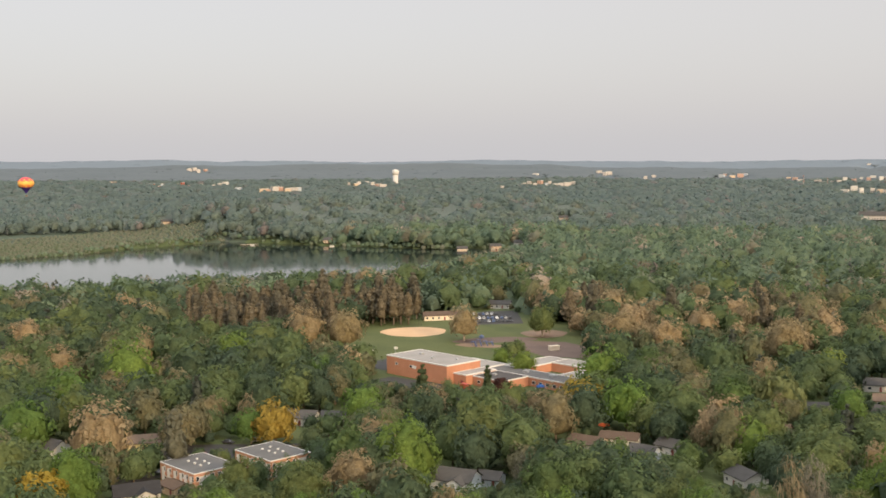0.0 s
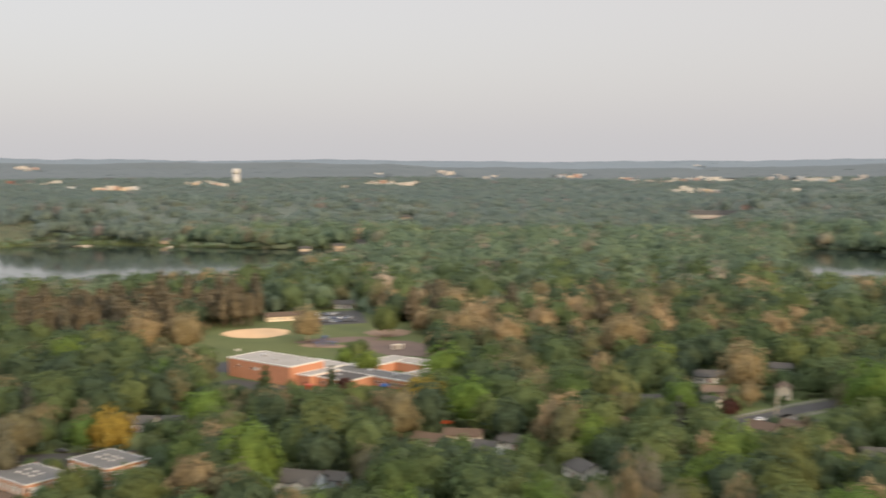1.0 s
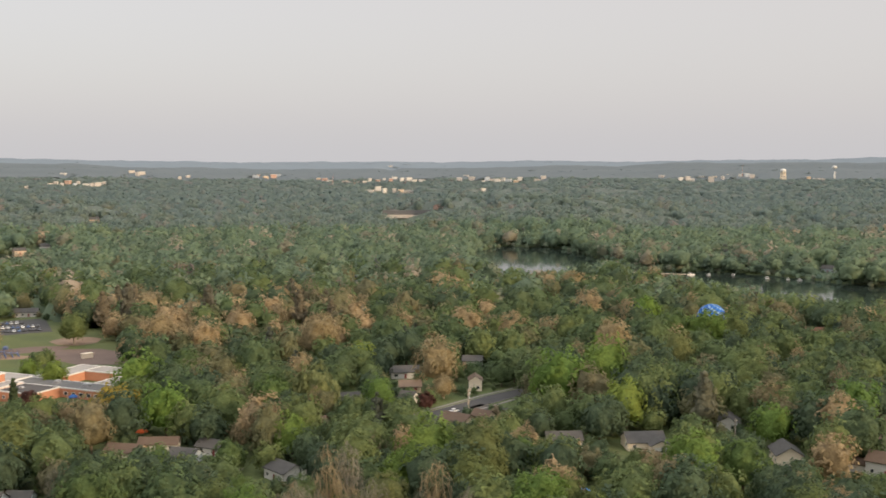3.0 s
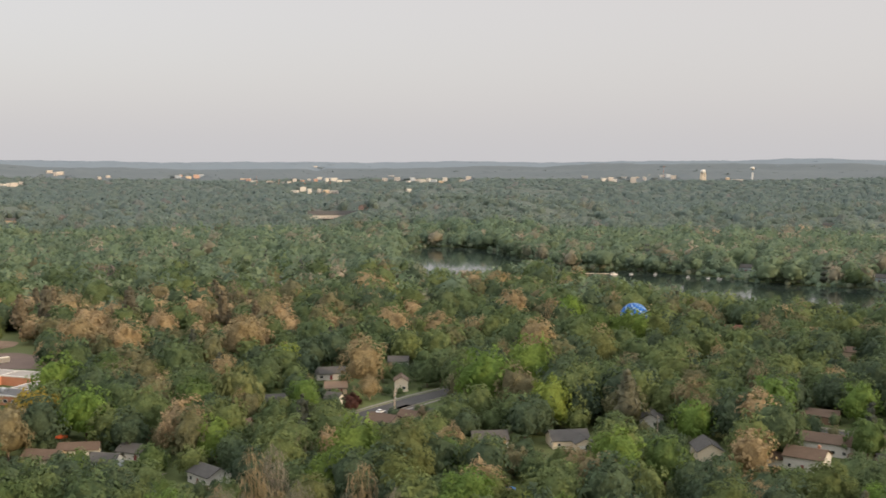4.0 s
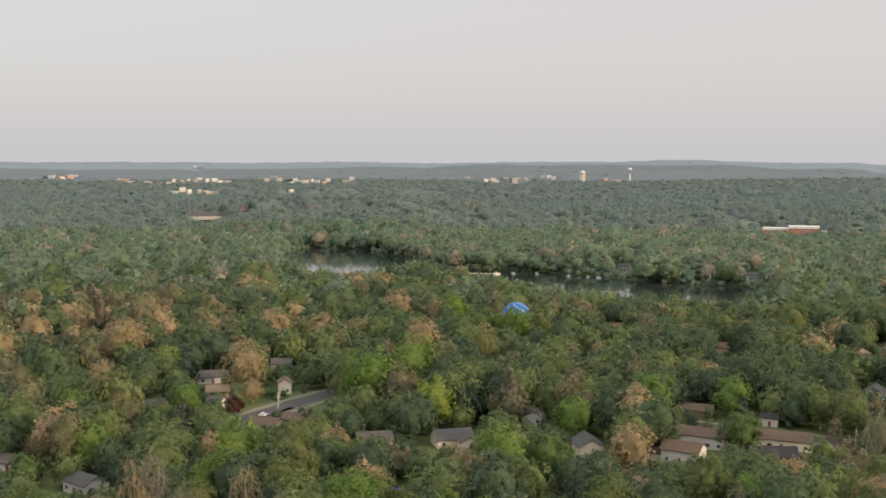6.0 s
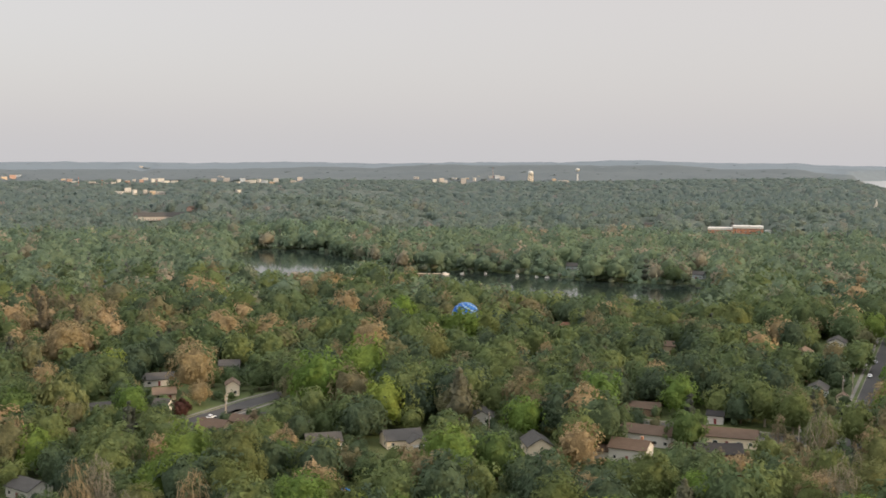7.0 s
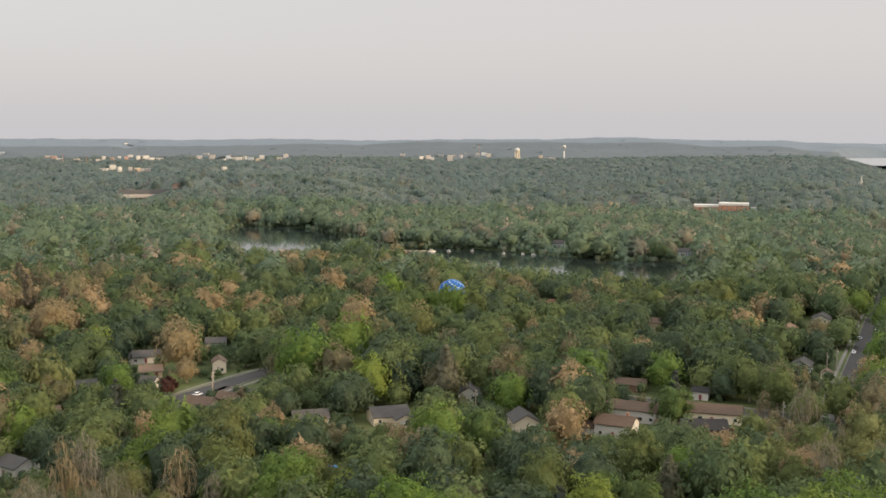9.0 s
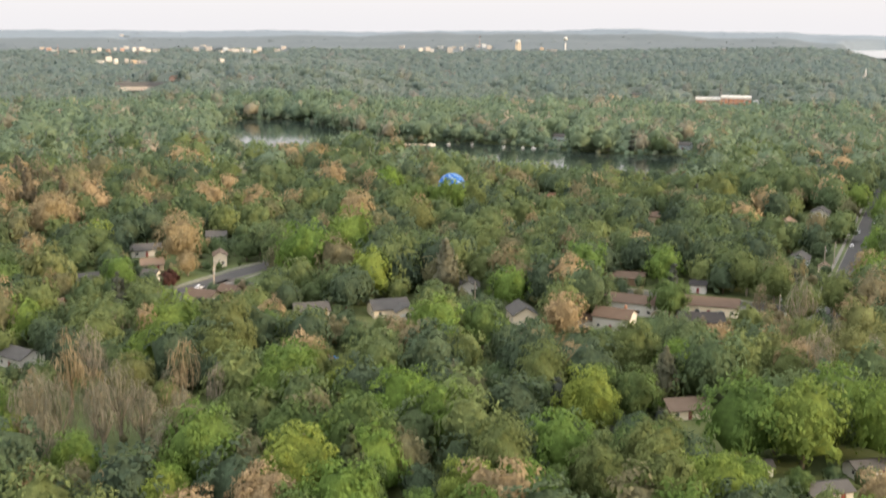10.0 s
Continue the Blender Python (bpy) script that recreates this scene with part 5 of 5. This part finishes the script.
TREE_LABEL = {"green": "broad tree in fresh green spring leaf", "dark": "dense dark green broadleaf tree", "olive": "olive-green tree just coming into leaf", "tan": "pinkish-tan budding tree with a lumpy crown",
              "yellow": "golden yellow broad tree", "willow": "pale green drooping willow", "conifer": "dark green pointed spruce", "pine": "tall rust-brown pine with bare lower trunk",
              "bare": "bare brown tree with upright twiggy limbs", "plum": "small dark plum-red garden tree"}
PROTO = {}
for kind in KINDS:
    PROTO[kind] = []
    for s in range(VARIANTS.get(kind, 2)):
        row = []
        for lod in (0, 1):
            v, t3, q4, nn = crown(11 + 31 * s + len(kind), kind, lod)
            row.append(array_mesh("crown", v, t3, q4, [LEAF[kind]], normals=nn))
        PROTO[kind].append((*row, trunk_mesh(kind, s)))


def plant(kind, x, y, size, tall, seed):
    rng = random.Random(seed)
    fine_crown, plain_crown, tm = PROTO[kind][seed % len(PROTO[kind])]
    cm = fine_crown if math.hypot(x, y) < 330 else plain_crown
    ob = thing("tree", pose(x, y, float(ground_z(x, y)), 0, 0, rng.uniform(0, 360)) @ Matrix.Diagonal((size, size, size * tall, 1)), TREE_LABEL[kind], "tree", kind + " trees")
    for name, me in (("trunk", tm), ("crown", cm)):
        o = new(name, me)
        o.parent = ob


# places kept open: playing fields, lawns and yards
for x, y, rad in ((-17, 641, 27), (18, 640, 34), (57, 626, 20), (22, 600, 30), (55, 578, 26), (-52, 602, 20), (-42, 628, 20), (33, 692, 25), (30, 714, 18), (-2, 556, 16), (-32, 535, 12), (-30, 585, 30), (0, 600, 26), (45, 660, 20), (-45, 650, 14), (5, 668, 16), (-15, 482, 9), (12, 462, 8), (30, 445, 7),
                  (199, 312, 13), (68, 352, 8), (166, 402, 7), (268, 246, 7), (212, 170, 11), (-98, 360, 12), (-70, 384, 10), (-48, 388, 8), (-58, 400, 9), (185, 396, 9), (36, 600, 22), (20, 548, 15), (42, 540, 15), (56, 522, 12), (10, 537, 12), (64, 546, 12), (0, 575, 16), (-25, 560, 14)):
    CLEAR.append((x, y, rad))


def height_cap(x, y):
    """Caps tree heights to fit the camera's line of sight to houses and lakes."""
    cap = np.full(len(x), 99.0)
    for bx, by, hw, ln in VIEWS:
        d = math.hypot(bx, by)
        ux, uy = -bx / d, -by / d
        along, across = (x - bx) * ux + (y - by) * uy, np.abs((x - bx) * uy - (y - by) * ux)
        inside = (along > -2) & (along < max(75, ln)) & (across < hw + 4.5)
        cap = np.where(inside, np.minimum(cap, along * 100 / d + (0.6 if hw > 14 else 1.2 if 45 <= ln < 60 else 2.4 if ln >= 40 else 3.6 if ln >= 30 else 4.8)), cap)
    r, az = np.hypot(x, y), np.degrees(np.arctan2(x, y))
    # Near-shore trees are kept low enough for the camera to see the water.
    for lake, low in ((LEFT_LAKE, 18.0), (RIGHT_LAKE, 13.5)):
        before = np.interp(az, lake["az"], lake["near"]) - r
        by_shore = (before > -5) & (before < 110) & (az > lake["az"][0]) & (az < lake["az"][-1])
        cap = np.where(by_shore, np.minimum(cap, low + np.maximum(before, 0) * 0.11), cap)
    return cap


def clear_of(x, y):
    """Which places are free of buildings, roads, lawns and lakes."""
    r, az = np.hypot(x, y), np.degrees(np.arctan2(x, y))
    ok = np.ones(len(x), bool)
    for cx, cy, rad in CLEAR:
        ok &= (x - cx) ** 2 + (y - cy) ** 2 > rad * rad
    for x0, y0, x1, y1, hw in ROADS:
        dx, dy = x1 - x0, y1 - y0
        k = np.clip(((x - x0) * dx + (y - y0) * dy) / (dx * dx + dy * dy), 0, 1)
        ok &= (x - x0 - k * dx) ** 2 + (y - y0 - k * dy) ** 2 > (hw + 2.5) ** 2
    for lake in (LEFT_LAKE, RIGHT_LAKE, FAR_LAKE):
        ok &= lake_depth(lake, az, r) < 2
    ok &= lake_depth(FAR_LAKE, az, r) < -20
    return ok


def scatter(r0, r1, step, a0, a1, seed):
    rng = np.random.default_rng(seed)
    X, Y = [], []
    r = r0
    k = 0
    while r < r1:
        n = max(1, int(radians(a1 - a0) * r / step))
        a = np.radians(a0 + (a1 - a0) * (np.arange(n) + 0.5 * (k % 2)) / n)
        a = a + rng.uniform(-0.42, 0.42, n) * step / r
        rr = r + rng.uniform(-0.42, 0.42, n) * step
        X.append(rr * np.sin(a))
        Y.append(rr * np.cos(a))
        r += step * 0.9
        k += 1
    x, y = np.concatenate(X), np.concatenate(Y)
    keep = clear_of(x, y)
    return x[keep], y[keep], rng


def kind_at(x, y, u):
    """The mix of trees varies from place to place."""
    az, r = math.degrees(math.atan2(x, y)), math.hypot(x, y)
    n1 = noise.noise(Vector((x / 70, y / 70, 3.1)))
    if -13.5 < az < -0.5 and 618 < r < 735:
        return "pine" if u < 0.86 else "dark"
    if 15.5 < az < 25 and 258 < r < 300:
        return "bare" if u < 0.7 else "olive"
    if 4 < az < 20 and 560 < r < 720:
        return "tan" if u < 0.32 else "bare" if u < 0.45 else "olive" if u < 0.65 else "pine" if u < 0.72 else "green"
    if 50 < az and 300 < r < 400:
        return "olive" if u < 0.35 else "tan" if u < 0.5 else "bare" if u < 0.65 else "green"
    if r > 900:
        return "green" if u < 0.66 + 0.1 * n1 else "dark" if u < 0.82 + 0.1 * n1 else "olive" if u < 0.94 + 0.04 * n1 else "tan" if u < 0.965 else "conifer"
    u2 = u + 0.16 * n1 + (0.07 if az < 6 else 0)
    return "green" if u2 < 0.64 else "dark" if u2 < 0.79 else "olive" if u2 < 0.885 else "tan" if u2 < 0.93 else "conifer" if u2 < 0.965 else "bare" if u2 < 0.98 else "willow"


TINT = {"green": (0.02, 0.46), "dark": (0.0, 0.12), "olive": (0.55, 0.72), "tan": (0.76, 0.87), "yellow": (0.74, 0.78), "willow": (0.60, 0.68), "conifer": (0.985, 1.0), "pine": (0.93, 0.965), "bare": (0.89, 0.925), "plum": (0.92, 0.93)}
A0, A1 = -25.5, 61.5
TREES_BY_STREET = ((311, 217), (325, 217), (329, 211), (343, 211), (285, 195), (295, 193), (304, 190), (256, 179), (263, 176), (273, 173), (281, 171), (271, 198))
HERO = []      # (kind, x, y, size, tall)
HERO += [("yellow", x, y, s, 1.0) for x, y, s in ((-60, 387, 1.32), (-110, 295, 1.50), (51, 422, 1.33))]
HERO += [("green", x, y, s, 1.0) for x, y, s in ((-144, 374, 1.27), (-106, 311, 1.15), (-69, 389, 0.82), (-99, 526, 1.23), (-30, 402, 1.14), (-12, 325, 1.42), (66, 398, 1.28), (-92, 403, 0.62), (27, 529, 0.59), (36, 506, 0.77), (-53, 476, 0.95), (-133, 465, 1.50), (-146, 427, 1.35), (64, 453, 1.37), (255, 300, 0.99), (291, 301, 1.32), (217, 382, 1.50), (245, 393, 1.50), (223, 342, 1.22), (198, 268, 1.18), (328, 293, 1.02), (362, 537, 1.27), (150, 407, 0.87), (130, 309, 1.24), (168, 479, 1.01), (99, 351, 0.98), (204, 155, 1.33), (213, 145, 1.35), (132, 167, 0.90), (150, 215, 1.08))]
HERO += [("green", x, y, s, 1.0) for x, y, s in ((118, 205, 0.82), (74, 234, 0.76), (100, 191, 0.83), (190, 254, 0.97), (171, 143, 0.86), (85, 208, 0.71), (141, 159, 0.90), (231, 199, 0.93), (115, 293, 0.96))]
HERO += [("dark", x, y, s, 1.0) for x, y, s in ((-30, 334, 1.28), (106, 403, 1.17), (76, 343, 0.72), (54, 343, 0.73), (88, 473, 1.21), (-160, 429, 0.99), (291, 256, 0.95), (211, 261, 1.10), (116, 432, 0.96), (163, 309, 0.75), (115, 181, 0.90), (199, 197, 0.93), (198, 135, 0.45))]
HERO += [("olive", x, y, s, 1.0) for x, y, s in ((12, 356, 1.50), (105, 359, 1.25), (25, 419, 0.96), (-134, 395, 1.27), (55, 617, 1.17), (-61, 319, 0.88), (341, 262, 1.05), (291, 222, 0.75), (301, 421, 1.37), (366, 441, 1.08), (483, 393, 1.50), (455, 415, 1.16), (141, 295, 1.39), (339, 248, 1.05), (340, 223, 1.09), (115, 341, 0.97), (146, 173, 1.18), (159, 157, 0.99), (113, 229, 0.61), (134, 197, 0.57), (190, 210, 1.22), (226, 212, 1.20), (251, 177, 0.96), (151, 260, 0.82), (123, 250, 0.66))]
HERO += [("conifer", x, y, s, 1.0) for x, y, s in ((-9, 446, 1.19), (-37, 320, 0.87), (18, 461, 0.94), (239, 489, 1.02), (112, 180, 1.50))]
HERO += [("tan", x, y, s, 1.0) for x, y, s in ((-112, 356, 1.46), (-52, 580, 1.45), (-73, 579, 1.50), (-190, 482, 1.18), (-176, 505, 1.08), (-216, 570, 1.34), (11, 607, 1.29), (66, 886, 1.10), (91, 812, 1.19), (90, 562, 1.46), (107, 531, 1.50), (135, 579, 1.31), (162, 524, 1.41), (-210, 686, 0.79), (-181, 714, 0.81), (-158, 713, 0.80), (188, 436, 1.42), (290, 459, 1.43), (339, 562, 1.44), (388, 666, 1.41), (465, 682, 1.20), (357, 333, 0.86), (173, 344, 0.66), (241, 522, 1.48), (262, 509, 1.26), (161, 521, 1.50), (274, 491, 1.24), (182, 416, 0.67), (386, 240, 1.01), (63, 228, 0.64))]
HERO += [("tan", x, y, s, 1.0) for x, y, s in ((77, 219, 0.54), (186, 168, 0.58))]
HERO += [("pine", x, y, s, 1.0) for x, y, s in ((-86, 349, 1.10), (243, 323, 1.17), (219, 193, 0.86))]
HERO += [("plum", x, y, s, 1.0) for x, y, s in ((24, 468, 1.01), (168, 402, 0.95))]
HERO += [("willow", x, y, s, 1.0) for x, y, s in ((125, 414, 1.45), (256, 277, 0.63))]
HERO += [("bare", x, y, s, 1.0) for x, y, s in ((70, 256, 1.13), (78, 255, 1.13), (85, 246, 1.11), (93, 242, 1.11), (102, 239, 0.95), (89, 219, 1.02), (71, 244, 0.93), (211, 221, 0.73))]


def off_road(x, y):
    """A place beside the street when the given one lies on it."""
    for x0, y0, x1, y1, hw in ROADS:
        d, p = Vector((x1 - x0, y1 - y0)), Vector((x - x0, y - y0))
        k = min(1, max(0, p.dot(d) / d.length_squared))
        side = p - d * k
        if side.length < hw + 2.5:
            side = side.normalized() * (hw + 3.0) if side.length > 0.1 else Vector((-d.y, d.x)).normalized() * (hw + 3.0)
            x, y = x0 + (d * k + side).x, y0 + (d * k + side).y
    return x, y


for k, (x, y) in enumerate(TREES_BY_STREET):
    HERO.append((("bare", "olive", "tan", "bare", "olive")[k % 5], *off_road(x, y), (1.15, 0.95, 0.8)[k % 3], 1.0))
for x, y in ((432, 263), (377, 231), (516, 321), (551, 347)):
    HERO.append(("green", *off_road(x, y), 1.1, 1.0))
HERO += [("green", 352, 470, 1.25, 1.0), ("olive", 364, 461, 1.3, 1.0), ("dark", 341, 479, 1.25, 1.0), ("green", 357, 466, 1.2, 1.04)]

for x, y, rad in [(h[1], h[2], 6.5 * h[3] * (0.6 if h[0] in ("conifer", "pine", "bare", "plum") else 1)) for h in HERO]:
    CLEAR.append((x, y, rad))
for i, (kind, x, y, size, tall) in enumerate(HERO):
    plant(kind, x, y, size, tall, i * 7 + 3)

LOD1 = {k: [crown(101 + 17 * s + len(k), k, 1) for s in range(4)] for k in KINDS}
LOD1B = {k: [crown(201 + 17 * s + len(k), k, 1, 0.42) for s in range(4)] for k in KINDS}
LOD2 = {k: [crown(301 + 17 * s + len(k), k, 2) for s in range(4)] for k in KINDS}
LOD2B = {k: [crown(401 + 17 * s + len(k), k, 2, 0.5) for s in range(4)] for k in KINDS}
LOD3 = {k: [crown(501 + 17 * s + len(k), k, 3) for s in range(4)] for k in KINDS}


def grove(name, items, lod, mat, label, fixed=None):
    """Many trees as one mesh. items: kind, x, y, size, tall, turn, tint."""
    V, T, Q, C, M, W = [], [], [], [], [], []
    n = 0
    z = ground_z([i[1] for i in items], [i[2] for i in items])
    ang = np.arange(5) * 6.283 / 5
    for k, (kind, x, y, size, tall, turn, tint) in enumerate(items):
        v, t, q, nv = lod[kind][k % 4]
        c, s = math.cos(turn), math.sin(turn)
        w = np.stack([(v[:, 0] * c - v[:, 1] * s) * size + x, (v[:, 0] * s + v[:, 1] * c) * size + y, v[:, 2] * size * tall + z[k]], 1)
        V.append(w)
        W.append(np.stack([nv[:, 0] * c - nv[:, 1] * s, nv[:, 0] * s + nv[:, 1] * c, nv[:, 2]], 1))
        T.append(t + n)
        Q.append(q + n)
        M.append(np.zeros(len(t), int))
        n += len(v)
        m = len(v)
        if lod is LOD1 or lod is LOD1B:
            ring = np.stack([np.cos(ang), np.sin(ang)], 1)
            top = 0.55 * size * tall * (18 if kind == "pine" else 13)
            tv = np.concatenate([np.c_[ring * 0.4 * size + (x, y), np.full(5, z[k] - 0.3)], np.c_[ring * 0.2 * size + (x, y), np.full(5, z[k] + top)]])
            a = np.arange(5)
            b = (a + 1) % 5
            V.append(tv)
            W.append(np.tile(np.c_[ring, np.zeros(5)], (2, 1)))
            T.append(np.concatenate([np.stack([a, b, b + 5], 1), np.stack([a, b + 5, a + 5], 1)]) + n)
            M.append(np.ones(10, int))
            n += 10
            m += 10
        C.append(np.full(m, tint))
    me = array_mesh(name, np.concatenate(V), np.concatenate(T), np.concatenate(Q), [mat, BARK], np.concatenate(C), np.concatenate(M), np.concatenate(W))
    tagged(new(name, me), label, "trees", kind="stuff")


def listed(x, y, rng, big, low=1.0):
    out = []
    for px_, py_, cap in zip(x, y, height_cap(x, y)):
        kind = kind_at(px_, py_, rng.random())
        lo, hi = TINT[kind]
        size = min(big * float(rng.uniform(0.58, 1.28)), cap / 19)
        if size < 0.1:
            continue
        out.append((kind, float(px_), float(py_), size, low * float(rng.uniform(0.85, 1.12)), float(rng.uniform(0, 6.28)), float(rng.uniform(lo, hi))))
    return out


x, y, rng = scatter(200, 650, 12.2, A0, A1, 1)
near = listed(x, y, rng, 0.98)
x, y, rng = scatter(652, 1340, 12.6, A0, A1, 2)
middle = listed(x, y, rng, 1.12)
x, y, rng = scatter(636, 722, 7.5, -13.5, -1.0, 17)
near += [("pine", i[1], i[2], 0.8 * i[3] + 0.1, i[4], i[5], float(rng.uniform(0.915, 0.945))) for i in listed(x, y, rng, 0.95) if i[3] > 0.5]


def reedy(i):
    r, a = math.hypot(i[1], i[2]), math.degrees(math.atan2(i[1], i[2]))
    return -26 < a < -12 and r > 1100


middle = [i for i in middle if not reedy(i)]
near.sort(key=lambda i: math.hypot(i[1], i[2]))
LIMIT = {"green": 90, "dark": 20, "olive": 30, "tan": 10, "conifer": 12, "bare": 10, "willow": 2, "pine": 2}
used, rest = {}, []
for i, it in enumerate(near):
    k = it[0]
    if used.get(k, 0) < LIMIT.get(k, 10) and math.hypot(it[1], it[2]) < 420 and i % 5 < 3:
        used[k] = used.get(k, 0) + 1
        plant(k, it[1], it[2], it[3], it[4], i)
    else:
        rest.append(it)
fine = [i for i in rest if math.hypot(i[1], i[2]) < 480 or i[0] == "pine"] + [i for i in middle if i[0] == "pine" and math.hypot(i[1], i[2]) < 760]
coarse = [i for i in rest if not (math.hypot(i[1], i[2]) < 480 or i[0] == "pine")]
far_trees = [i for i in middle if not (i[0] == "pine" and math.hypot(i[1], i[2]) < 760)]
grove("woodland", fine, LOD1, WOODS, "mixed spring woodland and garden trees in green, olive and tan")
grove("woodland", coarse, LOD1B, WOODS, "mixed green, olive and tan trees round the school")
x, y, rng = scatter(205, 480, 7.0, A0, A1, 9)
cap = height_cap(x, y)
keep = rng.random(len(x)) < np.where(cap < 12, 0.9, 0.2)
shrubs = [(("green", "dark", "olive", "plum")[int(rng.integers(0, 100)) % 25 // 8], i[1], i[2], min(i[3], float(rng.uniform(0.13, 0.45))), i[4], i[5], i[6]) for i in listed(x[keep], y[keep], rng, 1.0)]
grove("shrubs", shrubs, LOD2, WOODS, "green garden shrubs and undergrowth between the houses")


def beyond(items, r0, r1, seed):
    """Parts the trees in two where one step of painted haze fades into the next."""
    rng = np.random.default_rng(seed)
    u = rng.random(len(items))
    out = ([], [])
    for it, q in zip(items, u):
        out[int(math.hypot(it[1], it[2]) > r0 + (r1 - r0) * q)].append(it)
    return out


# Each ring takes a hazier leaf colour than the one inside it.
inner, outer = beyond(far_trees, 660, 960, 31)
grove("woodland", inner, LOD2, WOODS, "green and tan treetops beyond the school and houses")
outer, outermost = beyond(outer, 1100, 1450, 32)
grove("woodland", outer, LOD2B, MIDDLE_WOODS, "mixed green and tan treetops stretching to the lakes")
grove("woodland", outermost, LOD2B, LAKESIDE_WOODS, "green treetops along the lakes, muted for haze")
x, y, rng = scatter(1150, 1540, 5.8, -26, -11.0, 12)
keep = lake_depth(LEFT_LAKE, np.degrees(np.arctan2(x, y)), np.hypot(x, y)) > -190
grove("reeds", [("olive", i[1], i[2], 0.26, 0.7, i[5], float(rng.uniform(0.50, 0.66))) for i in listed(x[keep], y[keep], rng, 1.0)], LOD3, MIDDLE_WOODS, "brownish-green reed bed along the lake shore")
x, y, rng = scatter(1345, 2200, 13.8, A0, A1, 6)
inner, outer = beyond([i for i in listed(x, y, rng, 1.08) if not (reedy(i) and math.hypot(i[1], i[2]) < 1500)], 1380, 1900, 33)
grove("shore_woods", inner, LOD2B, BANK_WOODS, "wooded far bank of the lakes in spring greens paled for haze")
grove("shore_woods", outer, LOD3, SHORE_WOODS, "wooded far shore in greens muted for haze")
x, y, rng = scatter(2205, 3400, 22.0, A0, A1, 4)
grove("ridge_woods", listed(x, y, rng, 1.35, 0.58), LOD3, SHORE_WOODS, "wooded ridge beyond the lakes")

# Blue of these groves is haze put into the leaf colour.
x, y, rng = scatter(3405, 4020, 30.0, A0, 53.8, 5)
grove("hill_woods", listed(x, y, rng, 1.7, 0.30), LOD3, HILL_WOODS, "distant wooded slopes tinted blue for haze")
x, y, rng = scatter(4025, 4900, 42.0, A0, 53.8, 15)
grove("hill_woods", listed(x, y, rng, 2.1, 0.22), LOD3, FAR_WOODS, "farthest wooded hills tinted blue-grey for haze")


def canopy_z(X, Y):
    """A sheet added to close the far woods and lift the dark gaps between crowns; it dips below ground at clearings and
    lakes.
    """
    g = ground_z(X, Y)
    shape = X.shape
    x, y = X.ravel(), Y.ravel()
    az, r = np.degrees(np.arctan2(x, y)), np.hypot(x, y)
    cap = height_cap(x, y)
    shut = cap > 6
    for cx, cy, rad in CLEAR:
        if 640 < math.hypot(cx, cy) < 3400:
            shut &= (x - cx) ** 2 + (y - cy) ** 2 > (rad + 3) ** 2
    for lake in (LEFT_LAKE, RIGHT_LAKE, FAR_LAKE):
        shut &= lake_depth(lake, az, r) < -22
    shut &= ~((az > -27) & (az < -9) & (r > 1050) & (r < 1540)) & ~((az > -15) & (az < 0.5) & (r < 775))
    for x0, y0, x1, y1, hw in ROADS:
        dx, dy = x1 - x0, y1 - y0
        k = np.clip(((x - x0) * dx + (y - y0) * dy) / (dx * dx + dy * dy), 0, 1)
        shut &= (x - x0 - k * dx) ** 2 + (y - y0 - k * dy) ** 2 > (hw + 18) ** 2
    bump = 2.0 * np.sin(x / 9.0 + np.sin(y / 13.0) * 2) * np.sin(y / 11.0 + np.sin(x / 17.0) * 2)
    high = np.interp(r, (640, 1300, 1500, 2150, 2300, 3400, 3500, 4100), (8.0, 9.0, 11.0, 10.5, 8.0, 8.0, 9.0, 9.0))
    high = high * (1 - smooth(3380, 3450, r) * smooth(53.5, 55.0, az))
    return np.where(shut.reshape(shape), g + np.minimum(high + bump, cap - 3).reshape(shape), g - 2.5)


# Sheets added among the crowns so the gaps do not render dark.
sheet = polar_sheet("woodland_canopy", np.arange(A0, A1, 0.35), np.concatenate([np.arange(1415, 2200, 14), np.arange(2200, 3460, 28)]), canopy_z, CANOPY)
tagged(sheet, "closed canopy of the far woods, tinted blue-green for haze", "trees", kind="stuff")
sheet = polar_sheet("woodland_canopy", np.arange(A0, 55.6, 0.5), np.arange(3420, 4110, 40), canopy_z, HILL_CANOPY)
tagged(sheet, "closed canopy of the distant wooded hills, tinted for haze", "trees", kind="stuff")
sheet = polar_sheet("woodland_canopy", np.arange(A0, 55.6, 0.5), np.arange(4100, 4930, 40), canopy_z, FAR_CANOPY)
tagged(sheet, "closed canopy of the farthest hills, tinted blue-grey for haze", "trees", kind="stuff")
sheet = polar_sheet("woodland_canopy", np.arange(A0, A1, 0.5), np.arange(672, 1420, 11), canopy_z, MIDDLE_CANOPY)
tagged(sheet, "green sheet closing the gaps between crowns before the lakes", "trees", kind="stuff")
X, Y = [], []
rng = np.random.default_rng(21)
for lake in (LEFT_LAKE, RIGHT_LAKE):
    for a in np.arange(max(lake["az"][0], -25), lake["az"][-1], 0.24):
        for edge, way in (("near", -1), ("far", 1)):
            r = np.interp(a, lake["az"], lake[edge]) + way * rng.uniform(-2, 7)
            X.append(r * math.sin(radians(a)))
            Y.append(r * math.cos(radians(a)))
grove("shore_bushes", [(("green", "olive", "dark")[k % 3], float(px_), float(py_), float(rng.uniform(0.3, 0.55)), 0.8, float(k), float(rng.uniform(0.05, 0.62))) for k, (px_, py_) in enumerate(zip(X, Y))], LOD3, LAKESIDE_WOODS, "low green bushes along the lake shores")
